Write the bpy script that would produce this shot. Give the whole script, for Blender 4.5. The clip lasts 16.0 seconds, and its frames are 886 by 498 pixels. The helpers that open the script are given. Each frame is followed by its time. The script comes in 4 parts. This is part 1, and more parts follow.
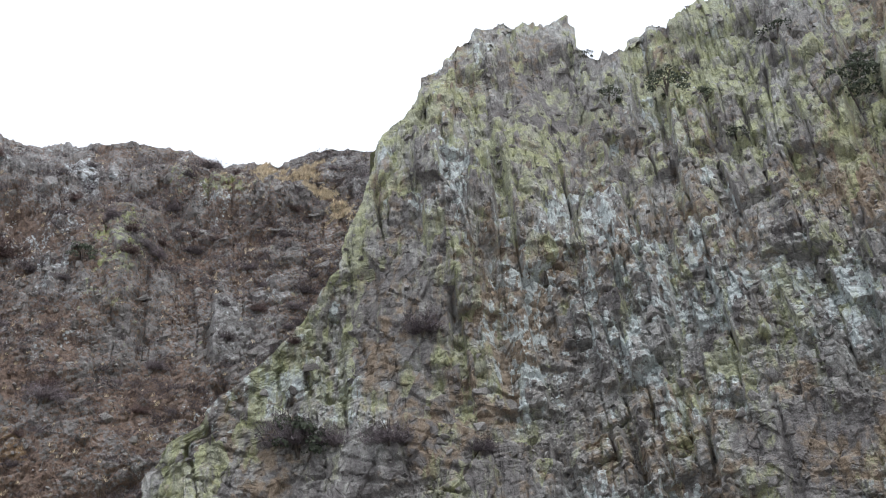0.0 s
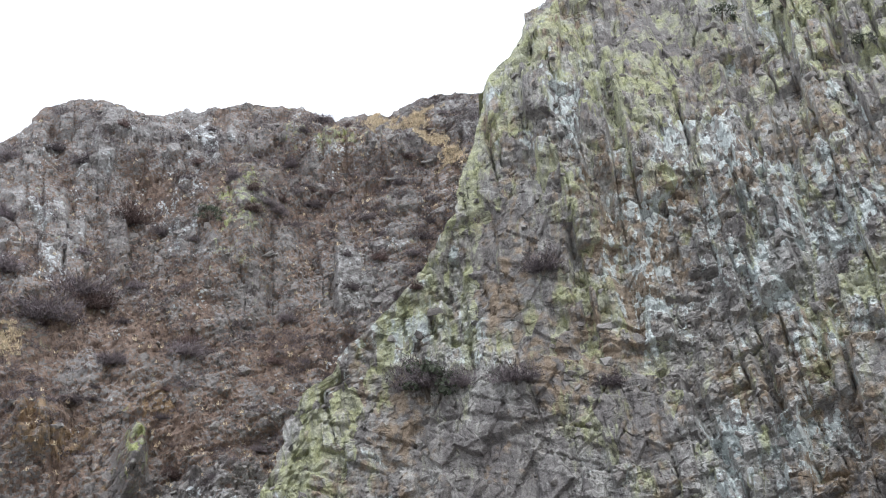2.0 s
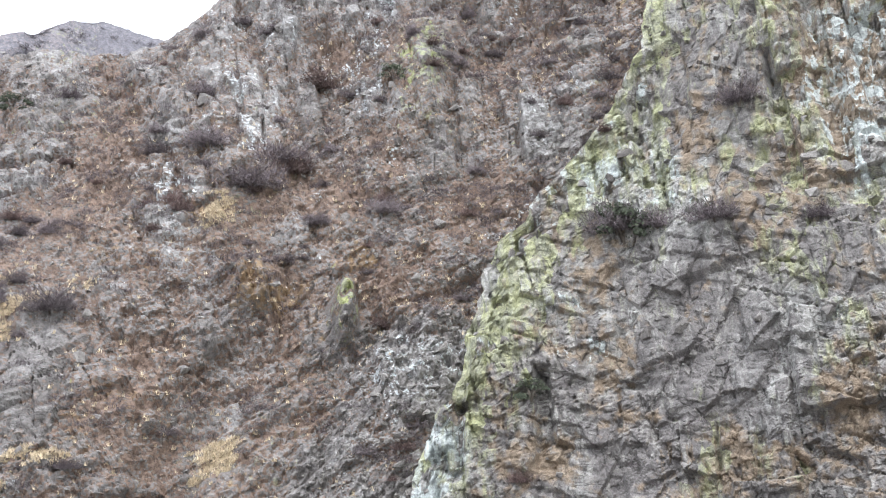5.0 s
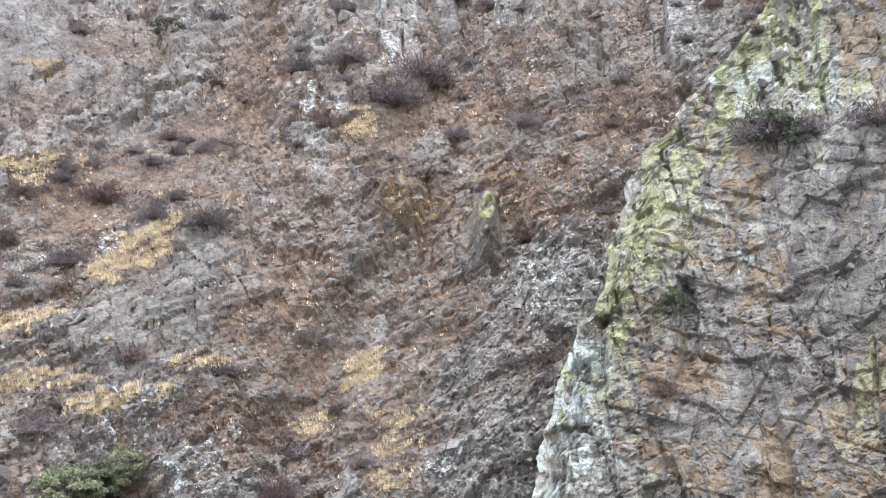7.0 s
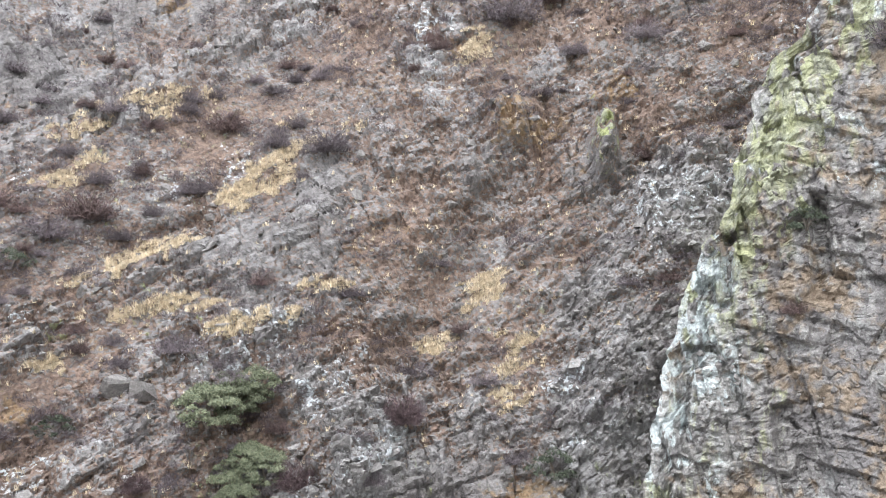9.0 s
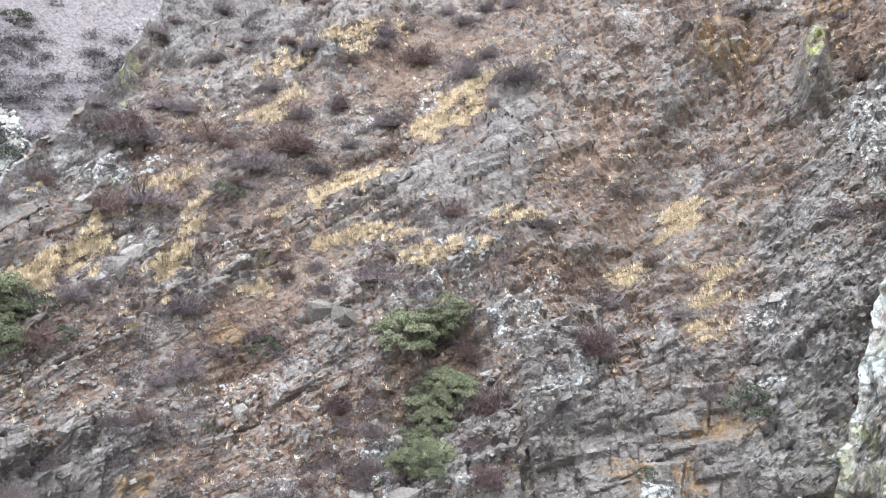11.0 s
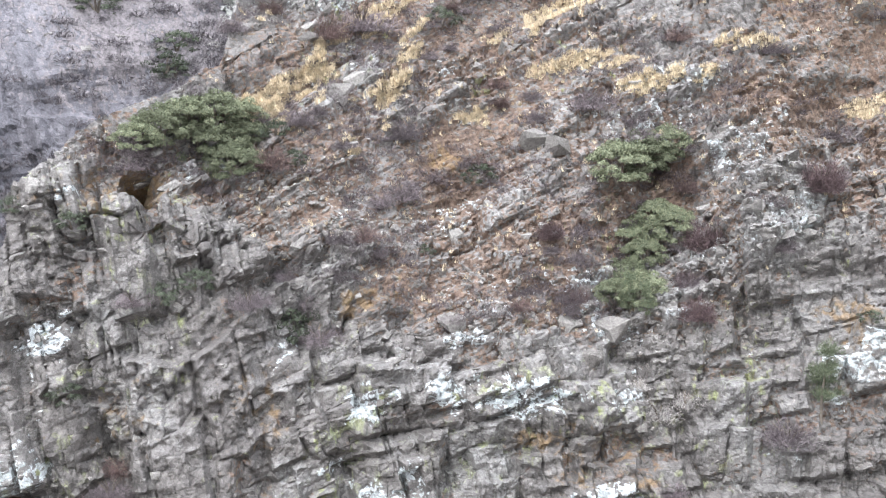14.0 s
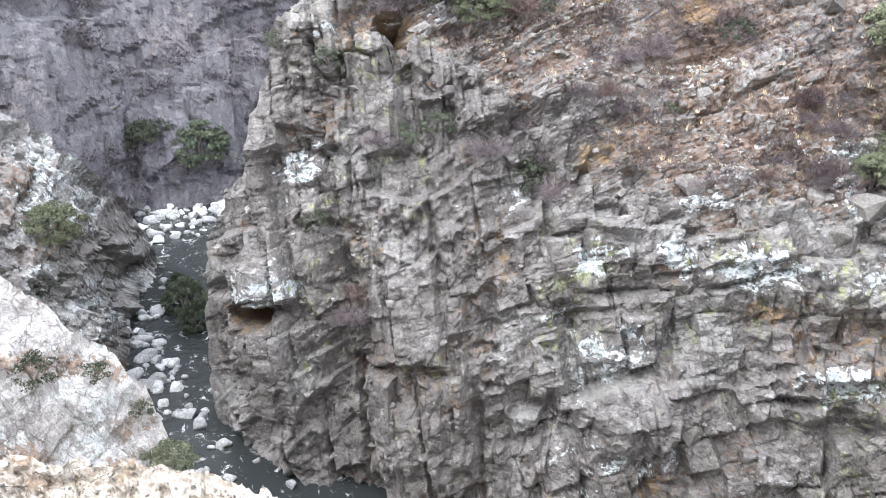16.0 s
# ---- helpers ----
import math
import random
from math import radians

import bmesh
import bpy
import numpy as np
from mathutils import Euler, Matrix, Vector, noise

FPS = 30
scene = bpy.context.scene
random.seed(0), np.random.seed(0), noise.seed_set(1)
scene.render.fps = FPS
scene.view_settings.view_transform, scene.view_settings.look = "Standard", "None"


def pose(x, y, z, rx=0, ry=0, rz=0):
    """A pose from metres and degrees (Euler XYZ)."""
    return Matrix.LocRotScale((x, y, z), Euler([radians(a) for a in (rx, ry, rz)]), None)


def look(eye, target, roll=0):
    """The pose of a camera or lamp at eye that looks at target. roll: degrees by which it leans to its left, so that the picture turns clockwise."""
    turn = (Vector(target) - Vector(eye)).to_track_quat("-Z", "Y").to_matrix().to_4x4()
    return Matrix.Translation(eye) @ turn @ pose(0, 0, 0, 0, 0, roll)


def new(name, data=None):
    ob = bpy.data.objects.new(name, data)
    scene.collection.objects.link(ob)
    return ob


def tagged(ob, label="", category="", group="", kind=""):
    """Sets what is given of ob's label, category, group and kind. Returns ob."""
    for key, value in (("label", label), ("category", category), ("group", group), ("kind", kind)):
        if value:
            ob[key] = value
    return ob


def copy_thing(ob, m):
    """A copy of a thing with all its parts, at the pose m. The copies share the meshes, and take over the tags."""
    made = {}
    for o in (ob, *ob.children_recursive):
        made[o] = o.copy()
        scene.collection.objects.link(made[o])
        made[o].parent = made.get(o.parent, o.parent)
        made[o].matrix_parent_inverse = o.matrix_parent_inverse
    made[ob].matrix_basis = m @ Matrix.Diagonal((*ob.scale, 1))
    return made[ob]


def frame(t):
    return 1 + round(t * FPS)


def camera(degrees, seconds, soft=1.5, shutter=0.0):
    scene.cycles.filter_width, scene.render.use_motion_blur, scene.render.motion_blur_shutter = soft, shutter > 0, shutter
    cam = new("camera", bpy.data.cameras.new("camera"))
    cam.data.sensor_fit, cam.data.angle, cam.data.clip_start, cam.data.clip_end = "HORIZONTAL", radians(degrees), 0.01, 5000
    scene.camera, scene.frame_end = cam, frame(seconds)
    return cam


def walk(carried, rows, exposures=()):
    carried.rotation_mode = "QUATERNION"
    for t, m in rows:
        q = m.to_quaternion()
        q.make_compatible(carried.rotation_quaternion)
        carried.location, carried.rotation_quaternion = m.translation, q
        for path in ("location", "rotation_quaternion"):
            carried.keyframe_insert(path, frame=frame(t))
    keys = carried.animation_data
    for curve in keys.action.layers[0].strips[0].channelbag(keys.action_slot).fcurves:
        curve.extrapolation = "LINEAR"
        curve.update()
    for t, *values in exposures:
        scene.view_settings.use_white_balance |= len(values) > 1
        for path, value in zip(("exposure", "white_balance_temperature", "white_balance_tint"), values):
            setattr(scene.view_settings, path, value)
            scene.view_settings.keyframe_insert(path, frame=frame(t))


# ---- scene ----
# The overlook is the origin of the plan: bearings count from straight ahead, to the left; the river lies at z = 0.
EYE = 50.0
cam = camera(50.9, 16.0, soft=1.1)
ROWS = [  # seconds, bearing, upward tilt, lean
    (0.0, 0.00, 25.66, 0.43),
    (0.5, 2.18, 24.76, 0.55),
    (1.0, 4.76, 24.09, 0.43),
    (1.5, 6.08, 23.06, -0.17),
    (2.0, 7.79, 22.03, -0.27),
    (2.5, 11.19, 20.96, -0.73),
    (3.0, 12.52, 19.47, 0.15),
    (3.5, 14.94, 17.90, 0.03),
    (4.0, 16.88, 16.29, -0.37),
    (6.5, 26.03, 8.37, 0.11),
    (7.0, 28.70, 7.45, 0.42),
    (7.5, 30.11, 6.12, 0.55),
    (8.0, 31.83, 4.50, 0.15),
    (10.5, 44.26, -0.24, -0.01),
    (11.0, 47.64, -1.64, -0.08),
    (11.5, 49.57, -3.87, -0.80),
    (12.0, 51.24, -5.70, -1.18),
    (12.5, 52.30, -7.08, -0.50),
    (13.0, 54.24, -7.86, -0.13),
    (13.5, 57.34, -9.51, 0.11),
    (14.0, 60.75, -12.06, -0.24),
    (14.5, 65.31, -16.25, 0.40),
    (15.0, 68.43, -17.96, 0.67),
    (15.5, 71.60, -19.47, 0.60),
    (16.0, 75.63, -21.16, 0.34),
]


def held(bearing, tilt, lean):
    """The camera at arm's length from someone who turns on the spot."""
    a = radians(bearing)
    return pose(-0.35 * math.sin(a), 0.35 * math.cos(a) - 0.35, EYE + 0.1 * math.sin(radians(tilt)), 90 + tilt, 0, bearing) @ pose(0, 0, 0, 0, 0, lean)


EXPOSURES = [(0, -0.3), (1.5, -0.08), (3.5, 0.6), (7, 0.8), (11, 1.02), (12.5, 1.13), (13.5, 1.17), (16, 1.24)]
walk(cam, [(t, held(b, p, r)) for t, b, p, r in ROWS], EXPOSURES)

# ---- world and sun: a bright overcast sky ----
world = bpy.data.worlds.new("overcast_sky")
scene.world = world
world.use_nodes = True
wn = world.node_tree.nodes
wl = world.node_tree.links
sky = wn.new("ShaderNodeTexSky")
sky.sky_type = "NISHITA"
sky.sun_disc = False
sky.sun_elevation, sky.sun_rotation = radians(58), radians(150)
sky.air_density, sky.dust_density, sky.ozone_density = 1.0, 6.0, 1.0
grey = wn.new("ShaderNodeHueSaturation")
grey.inputs["Saturation"].default_value = 0.22
cloud = wn.new("ShaderNodeMix")
cloud.data_type = "RGBA"
cloud.inputs["Factor"].default_value = 0.75
up = wn.new("ShaderNodeSeparateXYZ")
wl.new(wn.new("ShaderNodeTexCoord").outputs["Generated"], up.inputs[0])
zenith = wn.new("ShaderNodeMapRange")  # an overcast sky is brightest overhead
zenith.inputs["From Min"].default_value, zenith.inputs["From Max"].default_value = 0.0, 1.0
zenith.inputs["To Min"].default_value, zenith.inputs["To Max"].default_value = 0.8, 1.55
wl.new(up.outputs["Z"], zenith.inputs["Value"])
cloud_tone = wn.new("ShaderNodeVectorMath")
cloud_tone.operation = "SCALE"
cloud_tone.inputs[0].default_value = (11.1, 11.8, 13.1)
wl.new(zenith.outputs[0], cloud_tone.inputs["Scale"])
wl.new(sky.outputs[0], grey.inputs["Color"])
wl.new(grey.outputs[0], cloud.inputs["A"])
wl.new(cloud_tone.outputs[0], cloud.inputs["B"])
wl.new(cloud.outputs["Result"], wn["Background"].inputs["Color"])
wn["Background"].inputs["Strength"].default_value = 0.15
sun = new("sun", bpy.data.lights.new("sun", "SUN"))
sun.data.energy, sun.data.angle, sun.data.color = 0.6, radians(25), (1.0, 0.98, 0.95)
sun.matrix_world = look((0, 0, 300), (-88, 152, 300 - 280))


# ---- materials ----
class Nodes:
    """A short way to write node trees."""

    def __init__(self, name):
        self.mat = bpy.data.materials.new(name)
        self.mat.use_nodes = True
        self.tree = self.mat.node_tree
        self.shader = self.tree.nodes["Principled BSDF"]

    def put(self, socket, value):
        if isinstance(value, bpy.types.NodeSocket):
            self.tree.links.new(value, socket)
        else:
            socket.default_value = value

    def node(self, kind, inputs=(), **settings):
        n = self.tree.nodes.new(kind)
        if "attribute_name" in settings:
            n.attribute_name = settings["attribute_name"]
        if "feature" in settings:
            n.feature = settings["feature"]
        if "distance" in settings:
            n.distance = settings["distance"]
        if "operation" in settings:
            n.operation = settings["operation"]
        if "data_type" in settings:
            n.data_type, n.blend_type = settings["data_type"], settings["blend_type"]
        for key, value in dict(inputs).items():
            self.put(n.inputs[key], value)
        return n

    def coords(self, sx=1.0, sy=1.0, sz=1.0, turn=(0, 0, 0)):
        geo = self.node("ShaderNodeNewGeometry")
        m = self.node("ShaderNodeMapping", {"Vector": geo.outputs["Position"], "Scale": (sx, sy, sz), "Rotation": turn})
        return m.outputs[0]

    def noise(self, scale, detail=4, rough=0.55, vector=None, distort=0.0):
        ins = {"Scale": scale, "Detail": detail, "Roughness": rough, "Distortion": distort}
        ins["Vector"] = vector if vector is not None else self.coords()
        return self.node("ShaderNodeTexNoise", ins).outputs["Fac"]

    def ramp(self, fac, low, high, a=0.0, b=1.0):
        n = self.node("ShaderNodeMapRange", {"Value": fac, "From Min": low, "From Max": high, "To Min": a, "To Max": b})
        n.interpolation_type = "SMOOTHSTEP"
        return n.outputs[0]

    def math(self, op, a, b):
        n = self.node("ShaderNodeMath", operation=op)
        self.put(n.inputs[0], a)
        self.put(n.inputs[1], b)
        return n.outputs[0]

    def mix(self, fac, a, b, blend="MIX"):
        n = self.node("ShaderNodeMix", data_type="RGBA", blend_type=blend)
        self.put(n.inputs["Factor"], fac)
        self.put(n.inputs["A"], (*a, 1) if isinstance(a, tuple) and len(a) == 3 else a)
        self.put(n.inputs["B"], (*b, 1) if isinstance(b, tuple) and len(b) == 3 else b)
        return n.outputs["Result"]

    def bump(self, height, distance, strength=0.6):
        n = self.node("ShaderNodeBump", {"Height": height, "Distance": distance, "Strength": strength})
        self.put(self.shader.inputs["Normal"], n.outputs[0])

    def done(self, colour, rough=0.9, spec=0.2):
        self.put(self.shader.inputs["Base Color"], (*colour, 1) if isinstance(colour, tuple) else colour)
        self.put(self.shader.inputs["Roughness"], rough)
        self.put(self.shader.inputs["Specular IOR Level"], spec)
        return self.mat


def rock_material(name, dark, mid, light, soil, lichen=(0.29, 0.32, 0.13), lean=0.0, chip=1.0, run=0.3, stretch=0.55, crack=0.34, bleach_lit=(0.47, 0.49, 0.495), iron=(0.25, 0.17, 0.095)):
    """Jointed rock: chips and grain, streaks down the faces, a tint for each block, and lichen, bleached faces and
    painted lit tops, rust and soil where they lie.
    """
    n = Nodes(name)
    mask = n.node("ShaderNodeAttribute", attribute_name="mask")
    sep = n.node("ShaderNodeSeparateColor", {"Color": mask.outputs["Color"]})
    tint = n.node("ShaderNodeAttribute", attribute_name="tint").outputs["Fac"]
    place = n.coords(1, 1, stretch, (0, radians(lean), 0))
    warp = n.node("ShaderNodeTexNoise", {"Vector": place, "Scale": 0.5 * chip, "Detail": 3})
    bent = n.mix(0.35 / chip, place, warp.outputs["Color"], "ADD")
    big = n.node("ShaderNodeTexVoronoi", {"Vector": bent, "Scale": 0.75 * chip}, distance="CHEBYCHEV")
    small = n.node("ShaderNodeTexVoronoi", {"Vector": bent, "Scale": 2.1 * chip}, distance="CHEBYCHEV")
    big_tone = n.node("ShaderNodeSeparateColor", {"Color": big.outputs["Color"]}).outputs[0]
    small_tone = n.node("ShaderNodeSeparateColor", {"Color": small.outputs["Color"]}).outputs[1]
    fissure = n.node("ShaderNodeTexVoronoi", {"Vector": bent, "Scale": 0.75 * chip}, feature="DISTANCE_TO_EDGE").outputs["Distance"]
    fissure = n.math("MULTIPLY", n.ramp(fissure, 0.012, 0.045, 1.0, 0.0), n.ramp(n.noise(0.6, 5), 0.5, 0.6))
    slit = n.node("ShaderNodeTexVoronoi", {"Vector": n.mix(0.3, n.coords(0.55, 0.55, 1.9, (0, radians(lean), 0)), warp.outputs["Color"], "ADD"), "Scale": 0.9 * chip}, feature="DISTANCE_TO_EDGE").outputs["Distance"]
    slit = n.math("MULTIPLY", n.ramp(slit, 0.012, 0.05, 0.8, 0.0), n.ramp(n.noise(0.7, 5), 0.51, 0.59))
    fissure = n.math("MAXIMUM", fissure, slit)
    broad = n.noise(0.12, 5)
    streaks = n.noise(0.9, 5, 0.6, n.coords(1, 1, run, (0, radians(lean), 0)))
    grain = n.noise(2.6, 6, 0.75)
    fine = n.noise(9.0, 4, 0.75)
    tone = n.math("ADD", n.math("MULTIPLY", big_tone, 0.25), n.math("ADD", n.math("MULTIPLY", small_tone, 0.34), n.math("MULTIPLY", tint, 0.66)))
    base = n.mix(n.ramp(streaks, 0.38, 0.62), dark, mid)
    base = n.mix(n.ramp(broad, 0.42, 0.68, 0.0, 0.4), base, light)
    base = n.mix(n.ramp(tone, 0.6, 1.05, 0.0, 0.85), base, light)
    base = n.mix(n.ramp(tone, 0.2, 0.52, 0.85, 0.0), base, dark)
    ragged = n.math("MULTIPLY", n.math("SUBTRACT", n.math("ADD", n.math("MULTIPLY", grain, 0.5), n.math("MULTIPLY", small_tone, 0.5)), 0.5), 1.0)
    soiled = n.ramp(n.math("ADD", mask.outputs["Alpha"], n.math("MULTIPLY", ragged, 1.6)), 0.42, 0.7)
    earth = n.mix(n.ramp(n.noise(1.4, 6, 0.75), 0.38, 0.62), soil, tuple(c * 0.62 for c in soil))
    base = n.mix(n.math("MULTIPLY", soiled, 0.9), base, earth)
    rust = n.ramp(n.math("ADD", sep.outputs[2], n.math("MULTIPLY", n.math("SUBTRACT", n.noise(1.1, 5), 0.5), 1.6)), 0.5, 0.85, 0.0, 0.75)
    base = n.mix(rust, base, iron)
    block = n.math("ADD", n.math("MULTIPLY", n.math("SUBTRACT", tint, 0.5), 1.25), n.math("ADD", n.math("MULTIPLY", n.math("SUBTRACT", n.noise(2.2, 6, 0.75), 0.5), 0.9), n.math("MULTIPLY", n.math("SUBTRACT", small_tone, 0.5), 0.6)))
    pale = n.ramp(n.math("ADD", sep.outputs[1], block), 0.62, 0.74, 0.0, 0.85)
    base = n.mix(pale, base, bleach_lit)
    green = n.ramp(n.math("ADD", sep.outputs[0], n.math("MULTIPLY", n.math("SUBTRACT", n.math("ADD", n.math("MULTIPLY", n.noise(1.1, 7, 0.7, n.coords(1, 1, 0.3)), 0.75), n.math("MULTIPLY", big_tone, 0.25)), 0.5), 2.6)), 0.5, 0.95, 0.0, 0.8)
    base = n.mix(green, base, n.mix(n.ramp(n.noise(0.5, 4), 0.4, 0.62), lichen, tuple(0.6 * c + 0.13 for c in lichen)))
    base = n.mix(1.0, base, n.ramp(grain, 0.32, 0.68, 0.8, 1.22), "MULTIPLY")
    base = n.mix(1.0, base, n.ramp(fine, 0.33, 0.67, 0.78, 1.28), "MULTIPLY")
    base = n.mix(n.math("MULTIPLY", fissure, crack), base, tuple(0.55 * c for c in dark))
    shape = n.math("ADD", n.math("MULTIPLY", big.outputs["Distance"], -0.9), n.math("ADD", n.math("MULTIPLY", small.outputs["Distance"], -0.35), n.math("ADD", n.math("MULTIPLY", grain, 0.35), n.math("MULTIPLY", fine, 0.12))))
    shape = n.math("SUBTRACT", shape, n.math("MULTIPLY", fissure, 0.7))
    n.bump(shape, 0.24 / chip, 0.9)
    return n.done(base, 0.92, 0.15)


M_BUTTRESS = rock_material("lichened_rock", (0.165, 0.154, 0.15), (0.3, 0.288, 0.27), (0.47, 0.48, 0.46), (0.27, 0.22, 0.175), lichen=(0.36, 0.375, 0.21), lean=10, run=0.22, stretch=0.36, bleach_lit=(0.49, 0.535, 0.53), iron=(0.27, 0.205, 0.142))
M_SLOPE = rock_material("slope_rock", (0.132, 0.122, 0.118), (0.2, 0.187, 0.178), (0.365, 0.362, 0.358), (0.205, 0.143, 0.111), run=1.0, stretch=1.3, chip=1.2, bleach_lit=(0.52, 0.56, 0.575))
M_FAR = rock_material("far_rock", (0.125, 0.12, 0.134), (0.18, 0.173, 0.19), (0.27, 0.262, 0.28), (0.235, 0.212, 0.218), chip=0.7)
M_SLAB = rock_material("pale_granite", (0.25, 0.235, 0.23), (0.41, 0.395, 0.385), (0.55, 0.54, 0.53), (0.27, 0.2, 0.155), chip=1.6, run=0.7, stretch=1.0, crack=0.2)

M_RIM = rock_material("tan_granite", (0.36, 0.31, 0.265), (0.52, 0.47, 0.41), (0.66, 0.62, 0.56), (0.34, 0.255, 0.19), chip=1.8, run=0.8, stretch=1.0, crack=0.15, bleach_lit=(0.66, 0.64, 0.6))


def stone_material(name, a, b):
    n = Nodes(name)
    each = n.node("ShaderNodeObjectInfo").outputs["Random"]
    isle = n.node("ShaderNodeNewGeometry").outputs["Random Per Island"]
    pick = n.node("ShaderNodeMath", {0: n.math("ADD", each, isle)}, operation="FRACT").outputs[0]
    col = n.mix(pick, a, b)
    grain, fine = n.noise(4, 6, 0.7), n.noise(14, 4, 0.7)
    col = n.mix(1.0, col, n.ramp(grain, 0.32, 0.68, 0.65, 1.3), "MULTIPLY")
    col = n.mix(1.0, col, n.ramp(fine, 0.32, 0.68, 0.75, 1.2), "MULTIPLY")
    n.bump(n.math("ADD", grain, n.math("MULTIPLY", fine, 0.4)), 0.15, 0.7)
    return n.done(col, 0.9, 0.2)


M_OUTCROP = stone_material("outcrop_rock", (0.15, 0.14, 0.133), (0.29, 0.275, 0.262))
M_STONE = stone_material("slope_stone", (0.16, 0.147, 0.137), (0.33, 0.315, 0.3))
M_GRAVEL = stone_material("valley_gravel", (0.2, 0.19, 0.18), (0.3, 0.29, 0.275))
M_BOULDER = stone_material("river_boulder", (0.3, 0.3, 0.305), (0.62, 0.62, 0.63))


# ---- where the rock differs: (bearing, elevation, half width, half height, slant), in degrees from the overlook ----
PALE_UPPER = [(14.5, 3.3, 1.7, 0.5, 0), (-24.3, 22.5, 1.4, 1.9, 80), (-13.6, 9.8, 3.5, 1.7, 0), (11.1, 17.5, 1.4, 2.4, 70), (19.9, 0.6, 1.4, 2.8, 60),
              (3.3, 28.4, 1.4, 0.7, 20), (-7.6, 27.6, 0.9, 0.5, 0), (-18.1, 22, 1.7, 0.7, 0), (-9, 21, 5, 4, 0), (-17, 15, 3, 2, 0), (-9.5, 10, 3.2, 1.7, 0), (-26, 21, 4.5, 2, -75), (-5, 15, 1, 3, -10), (19, -3, 6, 1.6, -68), (13.8, 3, 1.1, 0.5, 10)]
# pale rock, and lit ledge tops painted in as pale patches
PALE_LOWER = [(65.8, -21.4, 1.9, 0.9, 30), (60.8, -21.3, 1.05, 0.9, 0), (55.8, -21.1, 2.8, 1.2, 0), (49.2, -26.8, 2.4, 1.2, 15), (86.3, -22.9, 1.4, 1.6, 60),
              (65, -26.9, 2.3, 1.7, 0), (50.3, -16.6, 1.1, 1.1, 0), (52.1, -14, 1.6, 0.9, 20), (84.5, -15.8, 1.1, 0.9, 60), (59.3, -17.5, 1.1, 0.5, 0), (71.6, -18.8, 0.8, 0.6, 0),
              (58.8, -31.6, 2.4, 1.4, 0), (83, -7.8, 1.2, 0.5, 30), (41.5, -17.5, 1.2, 0.6, 0), (28.7, -5.5, 1.4, 1, 0)]
PALE_SLABS = [(41.5, -9, 1.6, 4, 10), (58.5, -9.5, 2.6, 1.4, 20), (45, -15.5, 1.8, 1, 0), (37.5, -17.5, 1.8, 1.6, 0)]
RUST_UPPER = [(5.4, 23.8, 0.5, 0.7, 0), (-10.9, 29.5, 0.8, 0.6, 0), (-21.7, 16.4, 1.6, 1.6, 0), (-17.1, 24.8, 2.1, 0.7, 0), (-4.9, 25.6, 1.4, 1, 0),
              (11.8, 6.3, 3.1, 0.7, -10), (8.5, 2.6, 1.6, 0.5, 0), (13.8, -5.9, 2.1, 0.9, 0)]
RUST_LOWER = [(78.9, -7.4, 1.5, 0.9, 0), (88.2, -24.6, 1.3, 0.7, -10), (31.7, 10, 1.4, 1.6, 0), (25, 12.3, 1.4, 0.9, 0), (60.8, -6.2, 1.7, 0.7, 0), (30.8, -11.9, 2.4, 0.9, 0), (36.5, -14.5, 2, 0.8, 0), (33, -15, 1.0, 1.6, 10), (66, -15, 2, 0.8, 15), (55, -23.5, 1.6, 0.6, 0), (52.5, 17.2, 1.8, 0.6, 0), (30, 10, 2, 1, 0), (35, 14.2, 1.2, 0.5, 20)]
GRASS = [(47.1, 6.7, 3, 0.6, 35), (68.7, -1.4, 1.6, 0.7, 33), (71.4, -2.9, 1.6, 0.5, 30), (63.7, -1.5, 2.1, 0.6, 60), (53.4, -0.9, 1.9, 0.35, 3), (47.8, -2.2, 1.6, 0.4, 5),
         (42.6, 0.1, 1.7, 0.4, -5), (54, 2.2, 1.7, 0.5, 20), (33.5, 1.3, 1.2, 0.8, 20), (37.1, -2.4, 1.2, 0.5, 0), (31.5, -2.9, 0.9, 0.7, 20), (32.4, -6.2, 1.5, 0.6, 15)]
GRASS += [(52.7, 11.2, 1.3, 0.5, 20), (57.4, 9.6, 1.7, 0.4, 20), (58.4, 6.6, 1.2, 0.4, 25), (58.6, -3.2, 0.5, 0.4, 0), (34.3, 14.2, 1, 0.45, 35), (9.8, 29.7, 1.7, 0.35, 20),
          (12.9, 29.6, 0.6, 0.3, 0), (7.7, 28.4, 1.2, 0.6, -30), (65.3, 2.1, 2.6, 0.5, 20)]
BULGES = [(44.5, 3.5, 4.5, 2.3, 22, 2.2), (21.1, 23.2, 2.1, 3.1, 0, 4), (15, 28, 4.2, 1.2, 0, 3), (28.3, 26.3, 3.1, 1.4, 0, 3), (26.2, 8.6, 0.7, 1.9, 0, 5), (31.7, 10.6, 1.6, 1.4, 0, 3),
          (23.6, 0.6, 8, 3.1, 70, 4), (57.1, -21.5, 4.9, 1.7, 0, 2), (48.9, -26.8, 3.8, 1.6, 0, 2.5), (76.9, -28.4, 3.3, 8, 0, 3)]
BULGES += [(86.5, -21.2, 3.1, 10.5, 0, 3), (81.9, -26.6, 1.4, 7, 0, -1.6), (47.8, -10.6, 5.2, 2.1, 80, -3), (70.2, -15, 2.1, 2.4, 0, -3), (41.7, -8.4, 4.5, 2.1, 80, 3),
           (62.2, -30.1, 2.8, 2.1, 20, 3), (35, 1.2, 7, 2.1, 60, -3)]
CAVES = [(78.9, -7.4, 1.3, 0.8, 0), (88.2, -24.6, 1.2, 0.7, -10)]
